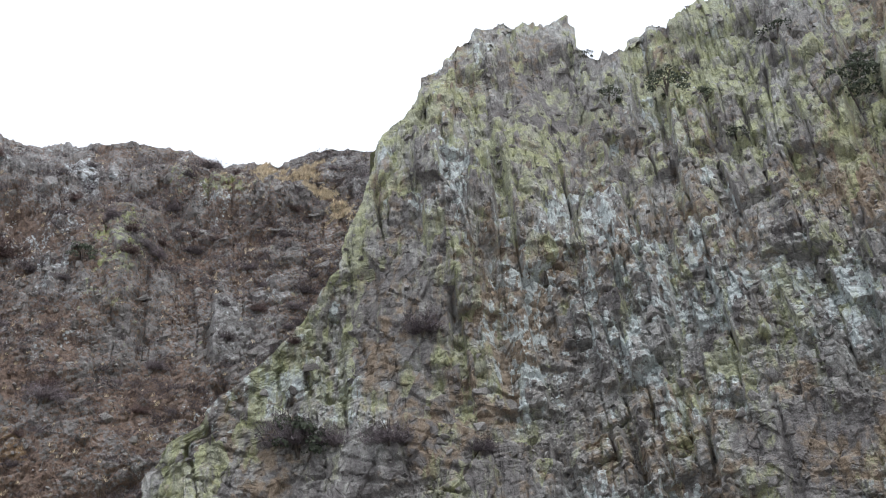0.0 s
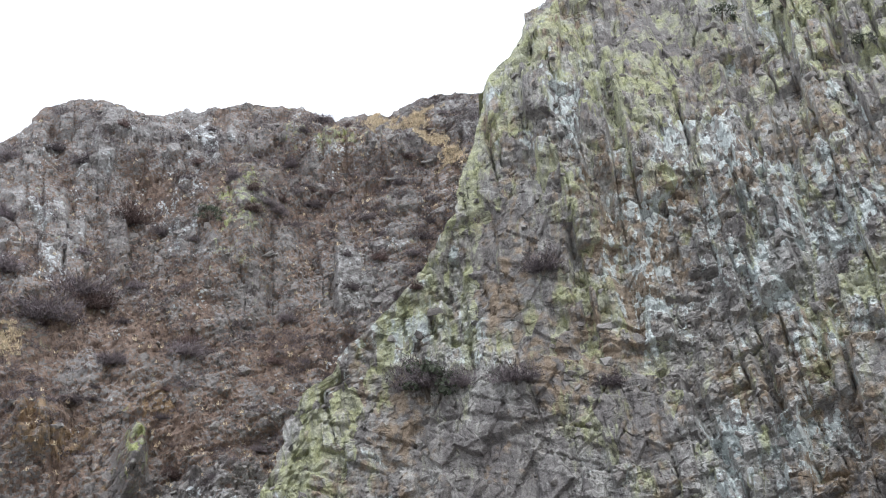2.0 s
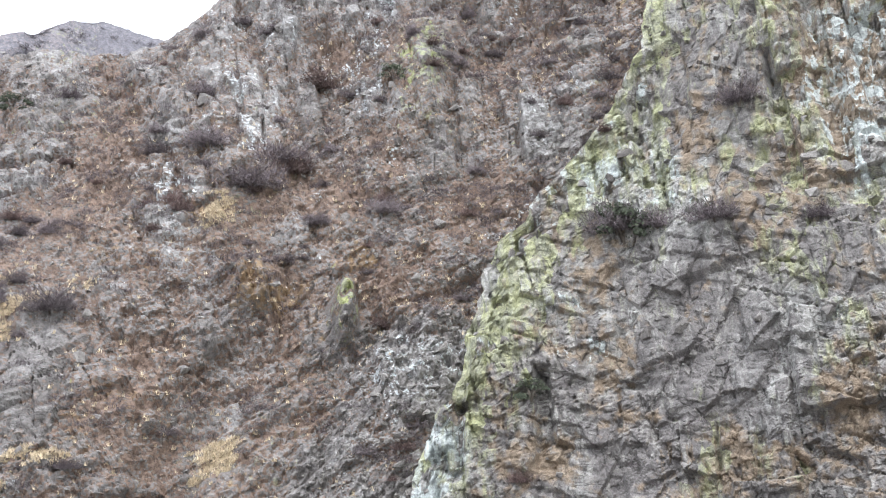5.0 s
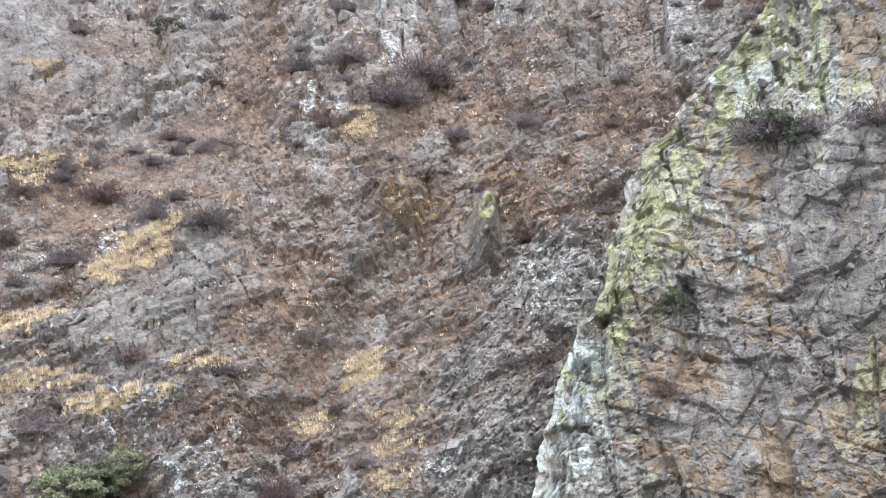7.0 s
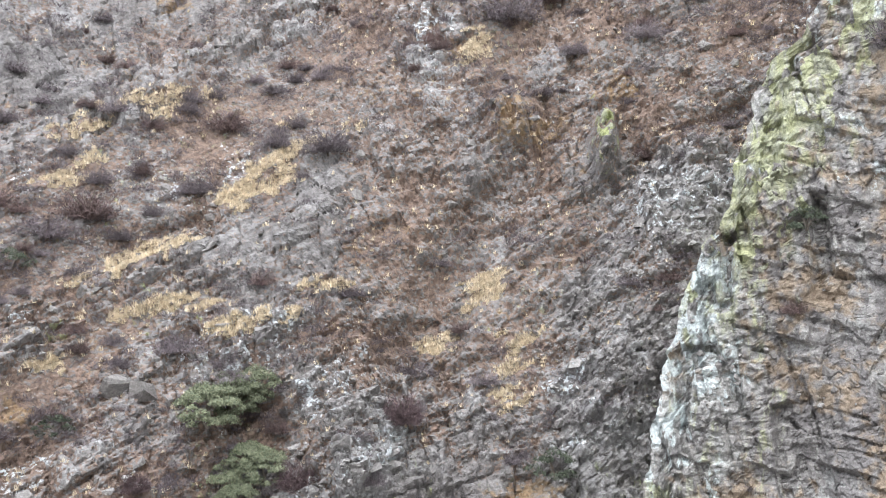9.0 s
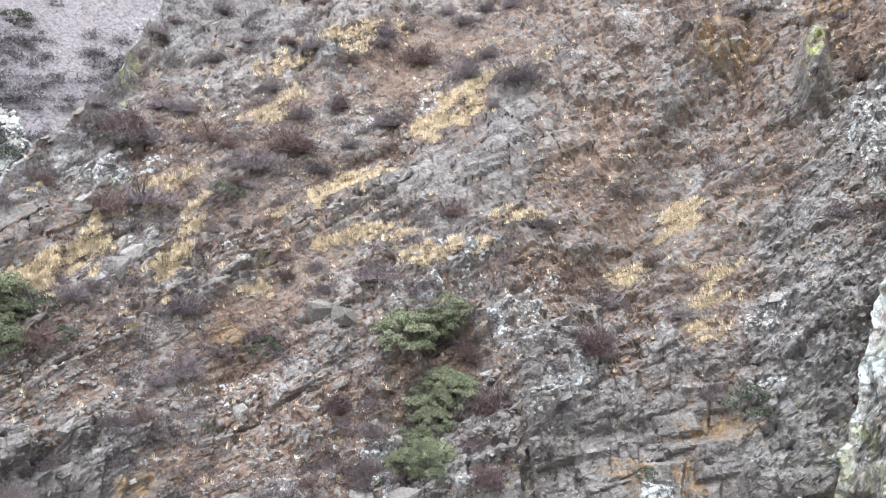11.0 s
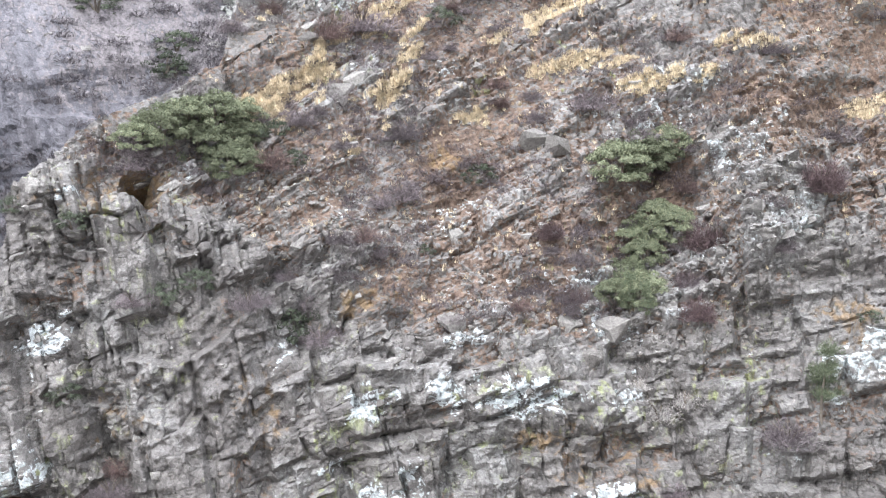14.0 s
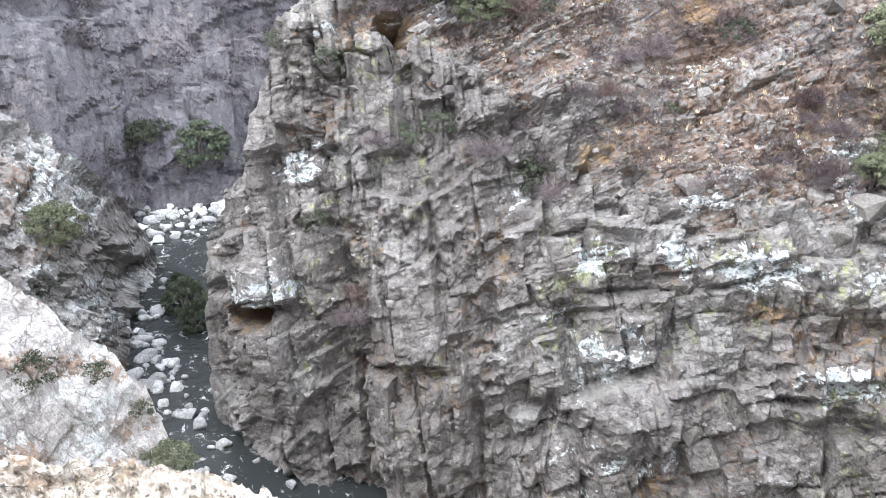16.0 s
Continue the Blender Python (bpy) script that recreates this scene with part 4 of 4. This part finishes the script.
SHRUBS = [(34.9, 21.9, 1), (32.1, 17.3, 1.9), (28.1, 23.3, 1.3), (37.8, 18.2, 1), (11.9, 23.3, 0.5), (13.8, 19.9, 0.6), (23.7, 16, 0.7), (9.2, 14.7, 1.7), (6.7, 14.3, 1), (3.2, 14.3, 1.1), (9.6, 19.8, 0.5),
          (-2.6, 13.8, 0.8), (1.2, 20.9, 1.2), (30.2, 18.7, 1.4), (49.2, 10.5, 1.4), (43, 8.8, 1.5), (46.3, 9, 1), (38.2, -3.4, 1.3), (34.9, -1.2, 0.8), (36.4, 2.7, 0.7), (27.8, 14.6, 0.9), (34.7, 18.7, 1.2),
          (29.3, 18.1, 1.4), (23.6, 15.4, 1), (51.4, 11.6, 0.9), (44.5, 13.8, 0.5), (15.6, -0.7, 0.9), (24.7, 0.2, 0.8), (10.7, 19.7, 0.7), (65.8, 5.7, 1.4), (61.7, 5.8, 1.3)]
SHRUBS += [(64.3, 7.7, 0.9), (56.4, 7, 1), (50.9, 6.5, 1), (57, 5.3, 1.7), (59.1, 4.4, 1.6), (63.4, -4.5, 1.3), (65.6, 2.5, 1.7), (71, 3, 1), (63.4, -8.2, 1.2), (69.6, -4, 1), (52, -2.8, 1.3),
           (71.4, -6.2, 1.3), (40.7, -11.2, 1), (37.8, -6.4, 0.9), (52.7, -11.9, 1), (67.7, 1.8, 1.4), (67.7, -11.4, 0.9), (39.4, -21.4, 1.9), (79.9, -14, 1), (56, -15.4, 0.8), (45.5, -13.3, 1), (69.5, -14.4, 1.4),
           (73.2, -14.5, 1.2), (81.5, -23.4, 1.2), (68.6, -16.9, 1.3), (46.4, -25.6, 1.2), (81.8, -24.4, 1.2)]


def sheet_at(bearing, elevation):
    """The surface that is seen at a bearing and an elevation."""
    if bearing < knots(elevation, BUTTRESS_EDGE) and elevation < 42:
        return B
    if bearing < knots(elevation, SLOPE_EDGE) and elevation < knots(bearing, SLOPE_CREST) + 0.3:
        return S
    if bearing > 94 and elevation < -22.3 - (bearing < 98) * 4:
        return L
    if bearing > 95 and elevation < -15:
        return K
    return F


oak_kinds = [(evergreen(s, 44, 0.85, 0.036, M_LEAF, "rounded evergreen oak with dense dull green leaves on rock", "oak", 170), []) for s in (1, 2, 3)]
green_kinds = [(evergreen(s, 11, 0.8, 0.062, M_OLIVE, "small grey-green evergreen bush rooted in the rock", "bush", 85), []) for s in (11, 12, 13)]
dark_tree, dark_used = evergreen(14, 34, 1.0, 0.05, M_OLIVE, "dark dense evergreen tree at the foot of the canyon wall", "tree", 130), []
twig_kinds = [(bare_shrub(s, n, m, text, sp, tl), []) for s, n, m, text, sp, tl in (
    (21, 260, M_TWIG, "leafless grey-brown shrub of fine twigs among rocks", 1.0, 1.0), (22, 280, M_TWIG, "low leafless grey shrub with spreading twigs on scree", 1.35, 0.85),
    (23, 260, M_RED, "dry reddish-brown shrub with dense bare twigs", 1.0, 1.0), (24, 250, M_TWIG, "leafless grey-brown shrub of fine twigs among rocks", 1.15, 1.0))]
for k, (a, e, w) in enumerate(OAKS):
    sheet = sheet_at(a, e)
    place, out = sheet.at(a, e - 0.35 * w)
    kind, used = oak_kinds[k % 3]
    stand(kind, used, place + out * 0.1, w * place.length * 0.0205, rng, 1.0)
for a, e, w in ((91.0, -14.3, 1.5), (89.8, -14.1, 0.8), (94.0, -13.6, 0.6), (95.2, -13.8, 0.6)):
    place, out = F.at(a, e - 0.5 * w)
    stand(dark_tree, dark_used, place, w * place.length * 0.019, rng, 1.1)
for k, (a, e, w) in enumerate(GREEN):
    place, out = sheet_at(a, e).at(a, e - 0.35 * w)
    kind, used = green_kinds[k % 3]
    stand(kind, used, place, w * place.length * 0.018, rng, 0.9)
for k, (a, e, w) in enumerate(SHRUBS):
    place, out = sheet_at(a, e).at(a, e - 0.5 * w)
    kind, used = twig_kinds[k % 4]
    stand(kind, used, place, w * place.length * 0.0225, rng, rng.uniform(0.75, 1.0))

feather = tagged(new("small_tree"), "small feathery bright green tree on a rock ledge", "tree")
tufts = []
for k in range(16):
    h = rng.uniform(0.0, 1.0)
    a, r = rng.uniform(0, 6.28), 0.5 * (1 - 0.7 * h) * rng.uniform(0.3, 1)
    tufts.append(twig_triangles(rng, 340, 0.016, 1.0, 0.8) * rng.uniform(0.3, 0.48) + np.array([r * math.cos(a), r * math.sin(a), 0.25 + 1.35 * h]))
part("crown", tri_mesh("crown", np.concatenate(tufts)), M_FEATHER, feather)
part("trunk", limb_mesh("trunk", [[Vector((0, 0, -0.4)), Vector((0.05, 0, 0.5)), Vector((0, 0.04, 1.3))]], 0.05, 0.015), M_BARK, feather)
used = []
for a, e, w in ((37.6, -20.6, 1.6), (49.2, -15.6, 0.9), (48.2, -16.0, 0.8), (50.1, -15.4, 0.7)):
    place, out = S.at(a, e)
    stand(feather, used, place, w * place.length * 0.026, rng, 1.1)
wine, used = bare_shrub(31, 420, M_WINE, "dense wine-red leafless shrub beside the oaks", 1.0, 1.1), []
for a, e, w in ((45, -10.6, 1.5), (45.6, -13, 1.1), (45.2, -15.2, 1.2), (54.2, -10.8, 0.9), (38.6, -7.2, 1.5), (66.4, 6.2, 1.4)):
    place, out = S.at(a, e - 0.5 * w)
    stand(wine, used, place, w * place.length * 0.0225, rng, 1.0)
pale_shrub, used = bare_shrub(32, 90, M_PALE_TWIG, "bare whitish branching shrub on brown soil", 1.1, 1.0), []
for a, e, w in ((47, -21, 1.6), (45.6, -20.4, 1.0), (48.4, -19.8, 0.8)):
    place, out = S.at(a, e - 0.5 * w)
    stand(pale_shrub, used, place, w * place.length * 0.0225, rng, 0.9)

# more shrubs where soil lies between the rocks
scrub = 0.3 - 0.5 * bands + 2.6 * fbm(S.x / 8, S.y / 5, 111, 4) + 0.9 * np.clip((S.el - 6) / 5, 0, 1) - 2.2 * cliff - 0.8 * spots(S.az, S.el, RIBS, 0.3) + 0.7 * np.clip((S.az - 48) / 6, 0, 1) * np.clip((S.el + 9) / 4, 0, 1) - 0.4 * shattered
scrub[:16], scrub[-18:] = 0, 0
scrub = np.clip(scrub, 0, 1) * (1 - np.clip(grass_field * 1.5, 0, 1)) / S.grow ** 0.3
scrub_odds = (scrub / scrub.sum()).ravel()
picks = rng.choice(scrub_odds.size, 190, p=scrub_odds, replace=False)
flat = S.p.reshape(-1, 3)
for k, i in enumerate(picks):
    kind, used = twig_kinds[int(rng.integers(4))]
    stand(kind, used, Vector(flat[i]), rng.uniform(0.9, 2.2) * S.grow.ravel()[i] ** 0.5, rng, rng.uniform(0.7, 1.0))


def scattered(name, points, sizes, triangles, material, label, category):
    """One mesh of many small plants: a few patterns set down at the points."""
    out = []
    for k, t in enumerate(triangles):
        p, s = points[k::len(triangles)], sizes[k::len(triangles)]
        turn = rng.uniform(0, 6.28, len(p))
        c, n = np.cos(turn)[:, None, None], np.sin(turn)[:, None, None]
        q = np.stack([t[None, :, :, 0] * c - t[None, :, :, 1] * n, t[None, :, :, 0] * n + t[None, :, :, 1] * c, t[None, :, :, 2] + 0 * c], -1)
        out.append((q * s[:, None, None, None] + p[:, None, None, :]).reshape(-1, 3, 3))
    me = tri_mesh(name, np.concatenate(out))
    me.materials.append(material)
    return tagged(new(name, me), label, category, kind="stuff")


picks = rng.choice(scrub_odds.size, 4000, p=scrub_odds, replace=False)
patterns = [twig_triangles(rng, 120, 0.02, 1.1, 0.75) for k in range(5)]
scattered("low_scrub", flat[picks], rng.uniform(0.5, 1.9, 4000) * S.grow.ravel()[picks] ** 0.5, patterns, M_TWIG, "low leafless scrub scattered over the rocky slope", "scrub")
odds = np.clip(0.3 + 1.5 * fbm(F.x / 9, F.y / 9, 112, 3) + 0.5 * (F.el > -3), 0, 1)
odds[:8], odds[-16:] = 0, 0
odds *= ((F.az > 57) & (F.az < 98)) + 0.3 * ((F.az > 34) & (F.el > 17))
picks = rng.choice(odds.size, 34, p=(odds * (F.el > -2)).ravel() / (odds * (F.el > -2)).sum(), replace=False)
for k, i in enumerate(picks):
    kind, used = green_kinds[k % 3]
    stand(kind, used, Vector(F.p.reshape(-1, 3)[i]), rng.uniform(1.8, 4.2), rng, 0.8)
picks = rng.choice(odds.size, 2000, p=(odds / odds.sum()).ravel(), replace=False)
scattered("far_scrub", F.p.reshape(-1, 3)[picks], rng.uniform(1.3, 4.0, 2000), [twig_triangles(rng, 150, 0.035, 1.2, 0.8) for k in range(4)], M_FAR_HAZE_TWIG, "grey scrub on the distant hillside", "scrub")
odds = np.clip(0.1 + 1.4 * fbm(B.x / 7, B.y / 8, 113, 3) + 0.3 * spots(B.az, B.el, [(4, 18.5, 5, 1.6, -55), (-15, 34, 8, 2, -20)]), 0, 1) * (B.az > -33)
odds[:16], odds[-16:] = 0, 0
picks = rng.choice(odds.size, 260, p=(odds / odds.sum()).ravel(), replace=False)
scattered("cliff_scrub", B.p.reshape(-1, 3)[picks], rng.uniform(0.3, 1.1, 260), patterns, M_TWIG, "dry scrub rooted in cracks and ledges of the cliff", "scrub")

# dry grass
blade = []
for k in range(16):
    a, r, lean = rng.uniform(0, 6.28), rng.uniform(0, 0.3), rng.normal(0, 0.25, 2)
    foot = np.array([math.cos(a) * r, math.sin(a) * r, -0.05])
    side = np.array([math.cos(a * 3), math.sin(a * 3), 0]) * 0.035
    blade.append([foot - side, foot + side, foot + [lean[0], lean[1], rng.uniform(0.3, 0.65)]])
odds = np.clip(grass_field + 1.7 * fbm(along / 3.5, across / 0.6, 115, 3) - 0.4, 0, 1) ** 1.2 * (grass_field > 0) + 0.003 * np.clip(S.mask[..., 3], 0, 1) * (1 - cliff)
odds[:16], odds[-14:] = 0, 0
picks = rng.choice(odds.size, 11000, p=(odds / odds.sum()).ravel(), replace=False)
scattered("dry_grass", flat[picks], rng.uniform(0.4, 1.0, 11000) * S.grow.ravel()[picks] ** 0.6, [np.array(blade)], M_STRAW, "golden dry grass in tufts on the slope", "grass")


# ---- loose rock ----
def chunk(name, seed, flat=0.75, round_off=0.0, corners=15):
    """An angular lump of rock about one metre across."""
    r = random.Random(seed)
    bm = bmesh.new()
    for k in range(corners):
        v = Vector((r.uniform(-1, 1), r.uniform(-1, 1), r.uniform(-1, 1)))
        v = v / max(abs(c) for c in v) * r.uniform(0.75, 1.0) if round_off == 0 else v.normalized() * r.uniform(0.85, 1.0)
        bm.verts.new((v.x * 0.55, v.y * 0.45, v.z * 0.5 * flat))
    bmesh.ops.convex_hull(bm, input=bm.verts[:])
    for v in [v for v in bm.verts if not v.link_faces]:
        bm.verts.remove(v)
    if round_off:
        bmesh.ops.remove_doubles(bm, verts=bm.verts[:], dist=0.16)
        bmesh.ops.bevel(bm, geom=bm.edges[:] + bm.verts[:], offset=round_off, segments=1, affect="EDGES", clamp_overlap=True)
    bmesh.ops.triangulate(bm, faces=bm.faces[:])
    me = bpy.data.meshes.new(name)
    bm.to_mesh(me)
    bm.free()
    return me


def mesh_triangles(me):
    co = np.zeros(len(me.vertices) * 3)
    me.vertices.foreach_get("co", co)
    idx = np.zeros(len(me.polygons) * 3, dtype=np.int32)
    me.polygons.foreach_get("vertices", idx)
    return co.reshape(-1, 3)[idx.reshape(-1, 3)]


stones = [chunk("stone", 40 + k, 0.7 + 0.1 * (k % 4)) for k in range(10)]
for me in stones:
    me.materials.append(M_STONE)
M_SCREE = stone_material("pale_scree", (0.31, 0.31, 0.292), (0.54, 0.55, 0.52))
lying = [chunk("boulder", 90 + k, 0.95, 0.0, 17) for k in range(4)]
for me in lying:
    me.materials.append(M_STONE)
lumps = [mesh_triangles(chunk("lump", 140 + k, 0.8, 0.0, 10)) for k in range(10)]
slabs = [mesh_triangles(chunk("slab", 170 + k, 0.9, 0.0, 13)) for k in range(12)]


def outcrops(name, sheet, odds, count, low, high, slant, label):
    """Blocks of bedrock that stand half out of a slope, all tilted with the bedding."""
    odds = odds.copy()
    odds[:16], odds[-15:] = 0, 0
    picks = rng.choice(odds.size, count, p=(odds / odds.sum()).ravel(), replace=False)
    p, n = sheet.p.reshape(-1, 3)[picks], sheet.n.reshape(-1, 3)[picks]
    a = np.radians(sheet.az.ravel()[picks])
    right = np.stack([np.cos(a), np.sin(a), 0 * a], -1)
    rise = np.cross(n, right)
    turn = np.radians(slant + rng.normal(0, 12, count))[:, None]
    u, v = right * np.cos(turn) + rise * np.sin(turn), rise * np.cos(turn) - right * np.sin(turn)
    n = n + rng.normal(0, 0.22, (count, 3))
    s = ((low + (high - low) * rng.random(count) ** 2) * sheet.grow.ravel()[picks] ** 0.6)[:, None]
    out = []
    for k in range(count):
        t = slabs[k % len(slabs)]
        frame_of = np.stack([u[k] * 1.5, v[k] * rng.uniform(0.6, 1.1), n[k] * 0.9])
        out.append(t @ frame_of * s[k] + p[k] - n[k] * 0.28 * s[k])
    me = tri_mesh(name, np.concatenate(out))
    me.materials.append(M_OUTCROP)
    return tagged(new(name, me), label, "outcrop", kind="stuff")


def tumble(triangles, count, seed):
    """The same lumps turned about at random."""
    r, out = np.random.default_rng(seed), []
    for k in range(count):
        q = np.array(Euler(r.uniform(-0.7, 0.7, 3)).to_matrix())
        out.append(triangles[k % len(triangles)] @ q.T * r.uniform(0.8, 1.2, 3))
    return out


def rubble(name, sheet, odds, count, low, high, label, material=None):
    odds = odds.copy()
    odds[:16], odds[-14:] = 0, 0
    crowded = np.count_nonzero(odds) < 2 * count
    picks = rng.choice(odds.size, count, p=(odds / odds.sum()).ravel(), replace=crowded)
    points = sheet.p.reshape(-1, 3)[picks] + crowded * rng.normal(0, 0.4, (count, 3)) * np.array([1, 1, 0.3])
    size = low + (high - low) * rng.random(count) ** 2.2
    return scattered(name, points, size * sheet.grow.ravel()[picks] ** 0.5, tumble(lumps, 30, 3), material or M_STONE, label, "rubble")


SCREE = [(25.5, 0, 8, 2.4, 75), (28, -18.5, 3, 3, 0), (28.7, -6, 3, 2, 40), (42, -8, 5, 2, 80), (61, -17, 5, 2, 15), (66, -12, 4, 2, 20), (70, -8, 4, 2, 10), (47, -17, 4, 2, 0), (52, 4, 6, 1.2, 30), (24, 20, 6, 3, 30)]
loose = 0.25 + 0.9 * spots(S.az, S.el, SCREE, 0.4) + 0.8 * fbm(S.x / 6, S.y / 5, 121, 3) - 0.15 * cliff
loose = np.clip(loose, 0.02, 1.5)
outcrops("outcrops", S, np.clip(rocky - 0.55, 0, 1) ** 2 * (1 - 0.9 * cliff) * (1 - massive) + 0.002, 1500, 0.4, 1.4, 24, "angular blocks of grey bedrock standing out of the slope")
outcrops("far_outcrops", F, np.clip(0.5 + fbm(F.x / 8, F.y / 8, 124, 3), 0, 1) * (0.03 + open_slope), 600, 0.6, 1.8, 12, "grey blocks of bedrock on the distant canyon wall")
rubble("rubble", S, loose ** 1.6 * (1 - 0.8 * massive), 8000, 0.15, 0.65, "broken grey stones lying over the slope")
rubble("cliff_rubble", B, np.clip(0.2 + fbm(B.x / 7, B.y / 7, 122, 3), 0.02, 1) * (B.az > -33), 1400, 0.25, 0.9, "broken blocks caught on the ledges of the cliff")
fan = np.clip(1.6 * spots(S.az, S.el, [(27.6, -18.9, 3.6, 2.1, 30), (26.5, -22, 5, 2.8, 20)], 0.2) - 0.5, 0, 1)
rubble("scree_fan", S, fan, 5000, 0.2, 0.6, "fan of pale broken stones below the cliff", M_SCREE)
creek = np.clip(spots(F.az, F.el, [(74.2, 6.5, 2.0, 0.3, -33), (72.4, 4.8, 1.0, 0.4, -60), (72.7, 3.1, 1.4, 0.55, 62)], 0.25) - 0.3, 0, 1)
rubble("creek_stones", F, creek, 520, 0.5, 1.7, "white stones in a dry gully on the hillside", M_SCREE)
rubble("rim_gravel", R, np.ones(R.az.shape) * (R.az > 86) * (R.el > -37), 1600, 0.06, 0.3, "loose pale gravel on the rim")


def lay(meshes, names, sheet, odds, count, low, high, parent, label=""):
    """Single stones on a surface."""
    odds = odds.copy()
    odds[:16], odds[-16:] = 0, 0
    picks = rng.choice(odds.size, count, p=(odds / odds.sum()).ravel(), replace=False)
    for k, i in enumerate(picks):
        ob = new(names, meshes[k % len(meshes)])
        s = (low + (high - low) * rng.random() ** 2) * sheet.grow.ravel()[i] ** 0.5
        n = sheet.n.reshape(-1, 3)[i]
        p = Vector(sheet.p.reshape(-1, 3)[i]) - Vector(n) * s * 0.12
        ob.matrix_basis = Matrix.LocRotScale(p, Euler(rng.uniform(-0.5, 0.5, 3) + np.array([0, 0, rng.uniform(0, 6)])), Vector(s * rng.uniform(0.8, 1.25, 3)))
        ob.parent = parent


# large boulders that lie on the slope: bearing, elevation, width in degrees
for k, (a, e, w) in enumerate(((50.3, -16.6, 1.9), (53, -16.3, 1.5), (51.4, -18.7, 1.3), (52, -14.2, 1.3), (67.4, -2.2, 2.0), (65.8, -1.6, 1.5), (55.3, -5.4, 1.5), (53.8, -5.9, 1.3), (60.3, -16.6, 1.5), (59, -31, 1.6))):
    place, out = S.at(a, e)
    s = w * place.length * 0.0175
    ob = new("boulder", lying[k % 4])
    ob.matrix_basis = Matrix.LocRotScale(place - out * s * 0.05, Euler((rng.uniform(-0.3, 0.3), rng.uniform(-0.3, 0.3), rng.uniform(0, 6))), Vector((s * 1.1, s, s * rng.uniform(0.9, 1.1))))
    tagged(ob, "large pale weathered boulder resting on the rocky slope", "boulder", "slope boulders")

lay(stones, "stone", S, loose, 280, 0.5, 1.4, slope)
lay(stones, "rock_block", B, np.clip(0.3 + fbm(B.x / 7, B.y / 7, 123, 3), 0.02, 1) * (B.az > -32) * (B.el > -8), 200, 0.6, 1.5, buttress)

# boulders in and along the river: distance, first and last bearing, how many, smallest and largest size
round_meshes = [chunk("boulder", 70 + k, 0.8, 0.07) for k in range(8)]
for me in round_meshes:
    me.materials.append(M_BOULDER)
BEDS = [(172, 88, 97.5, 55, 1.2, 3.6), (163, 89.2, 97, 65, 1.2, 3.8), (153, 89.6, 96.4, 65, 1.2, 3.6), (143, 90.6, 95.8, 44, 1.0, 3.2), (116, 93.5, 96.4, 16, 1.2, 3.2), (106, 95, 97.2, 12, 1.2, 3.4),
        (97, 93.4, 96.6, 18, 1.0, 3.4), (88, 92.4, 95.2, 13, 1.0, 3.0), (80, 90.5, 94.6, 14, 0.8, 2.6), (72, 86, 92, 10, 0.8, 2.2)]
k = 0
for r, a0, a1, count, low, high in BEDS:
    for j in range(count):
        s = low + (high - low) * rng.random() ** 1.8
        ob = new("boulder", round_meshes[k % 8])
        k += 1
        p = polar(rng.uniform(a0, a1), r + rng.uniform(-6, 6), 0.25 + 0.12 * s)
        ob.matrix_basis = Matrix.LocRotScale(p, Euler((rng.uniform(-0.3, 0.3), rng.uniform(-0.3, 0.3), rng.uniform(0, 6))), Vector((s, s * rng.uniform(0.75, 1.1), s * rng.uniform(0.7, 1.0))))
        tagged(ob, "rounded pale grey granite boulder in the river bed" if s < 2.2 else "large rounded pale granite boulder in the river bed", "boulder", "river boulders")

# trees on the river bank at the foot of the cliff
for a, r, s in ((92.6, 112, 2.6), (92.2, 106, 2.0), (92.9, 117, 1.7), (95.9, 128, 1.5)):
    stand(dark_tree, dark_used, polar(a, r, 0.4), s, rng, 1.3)
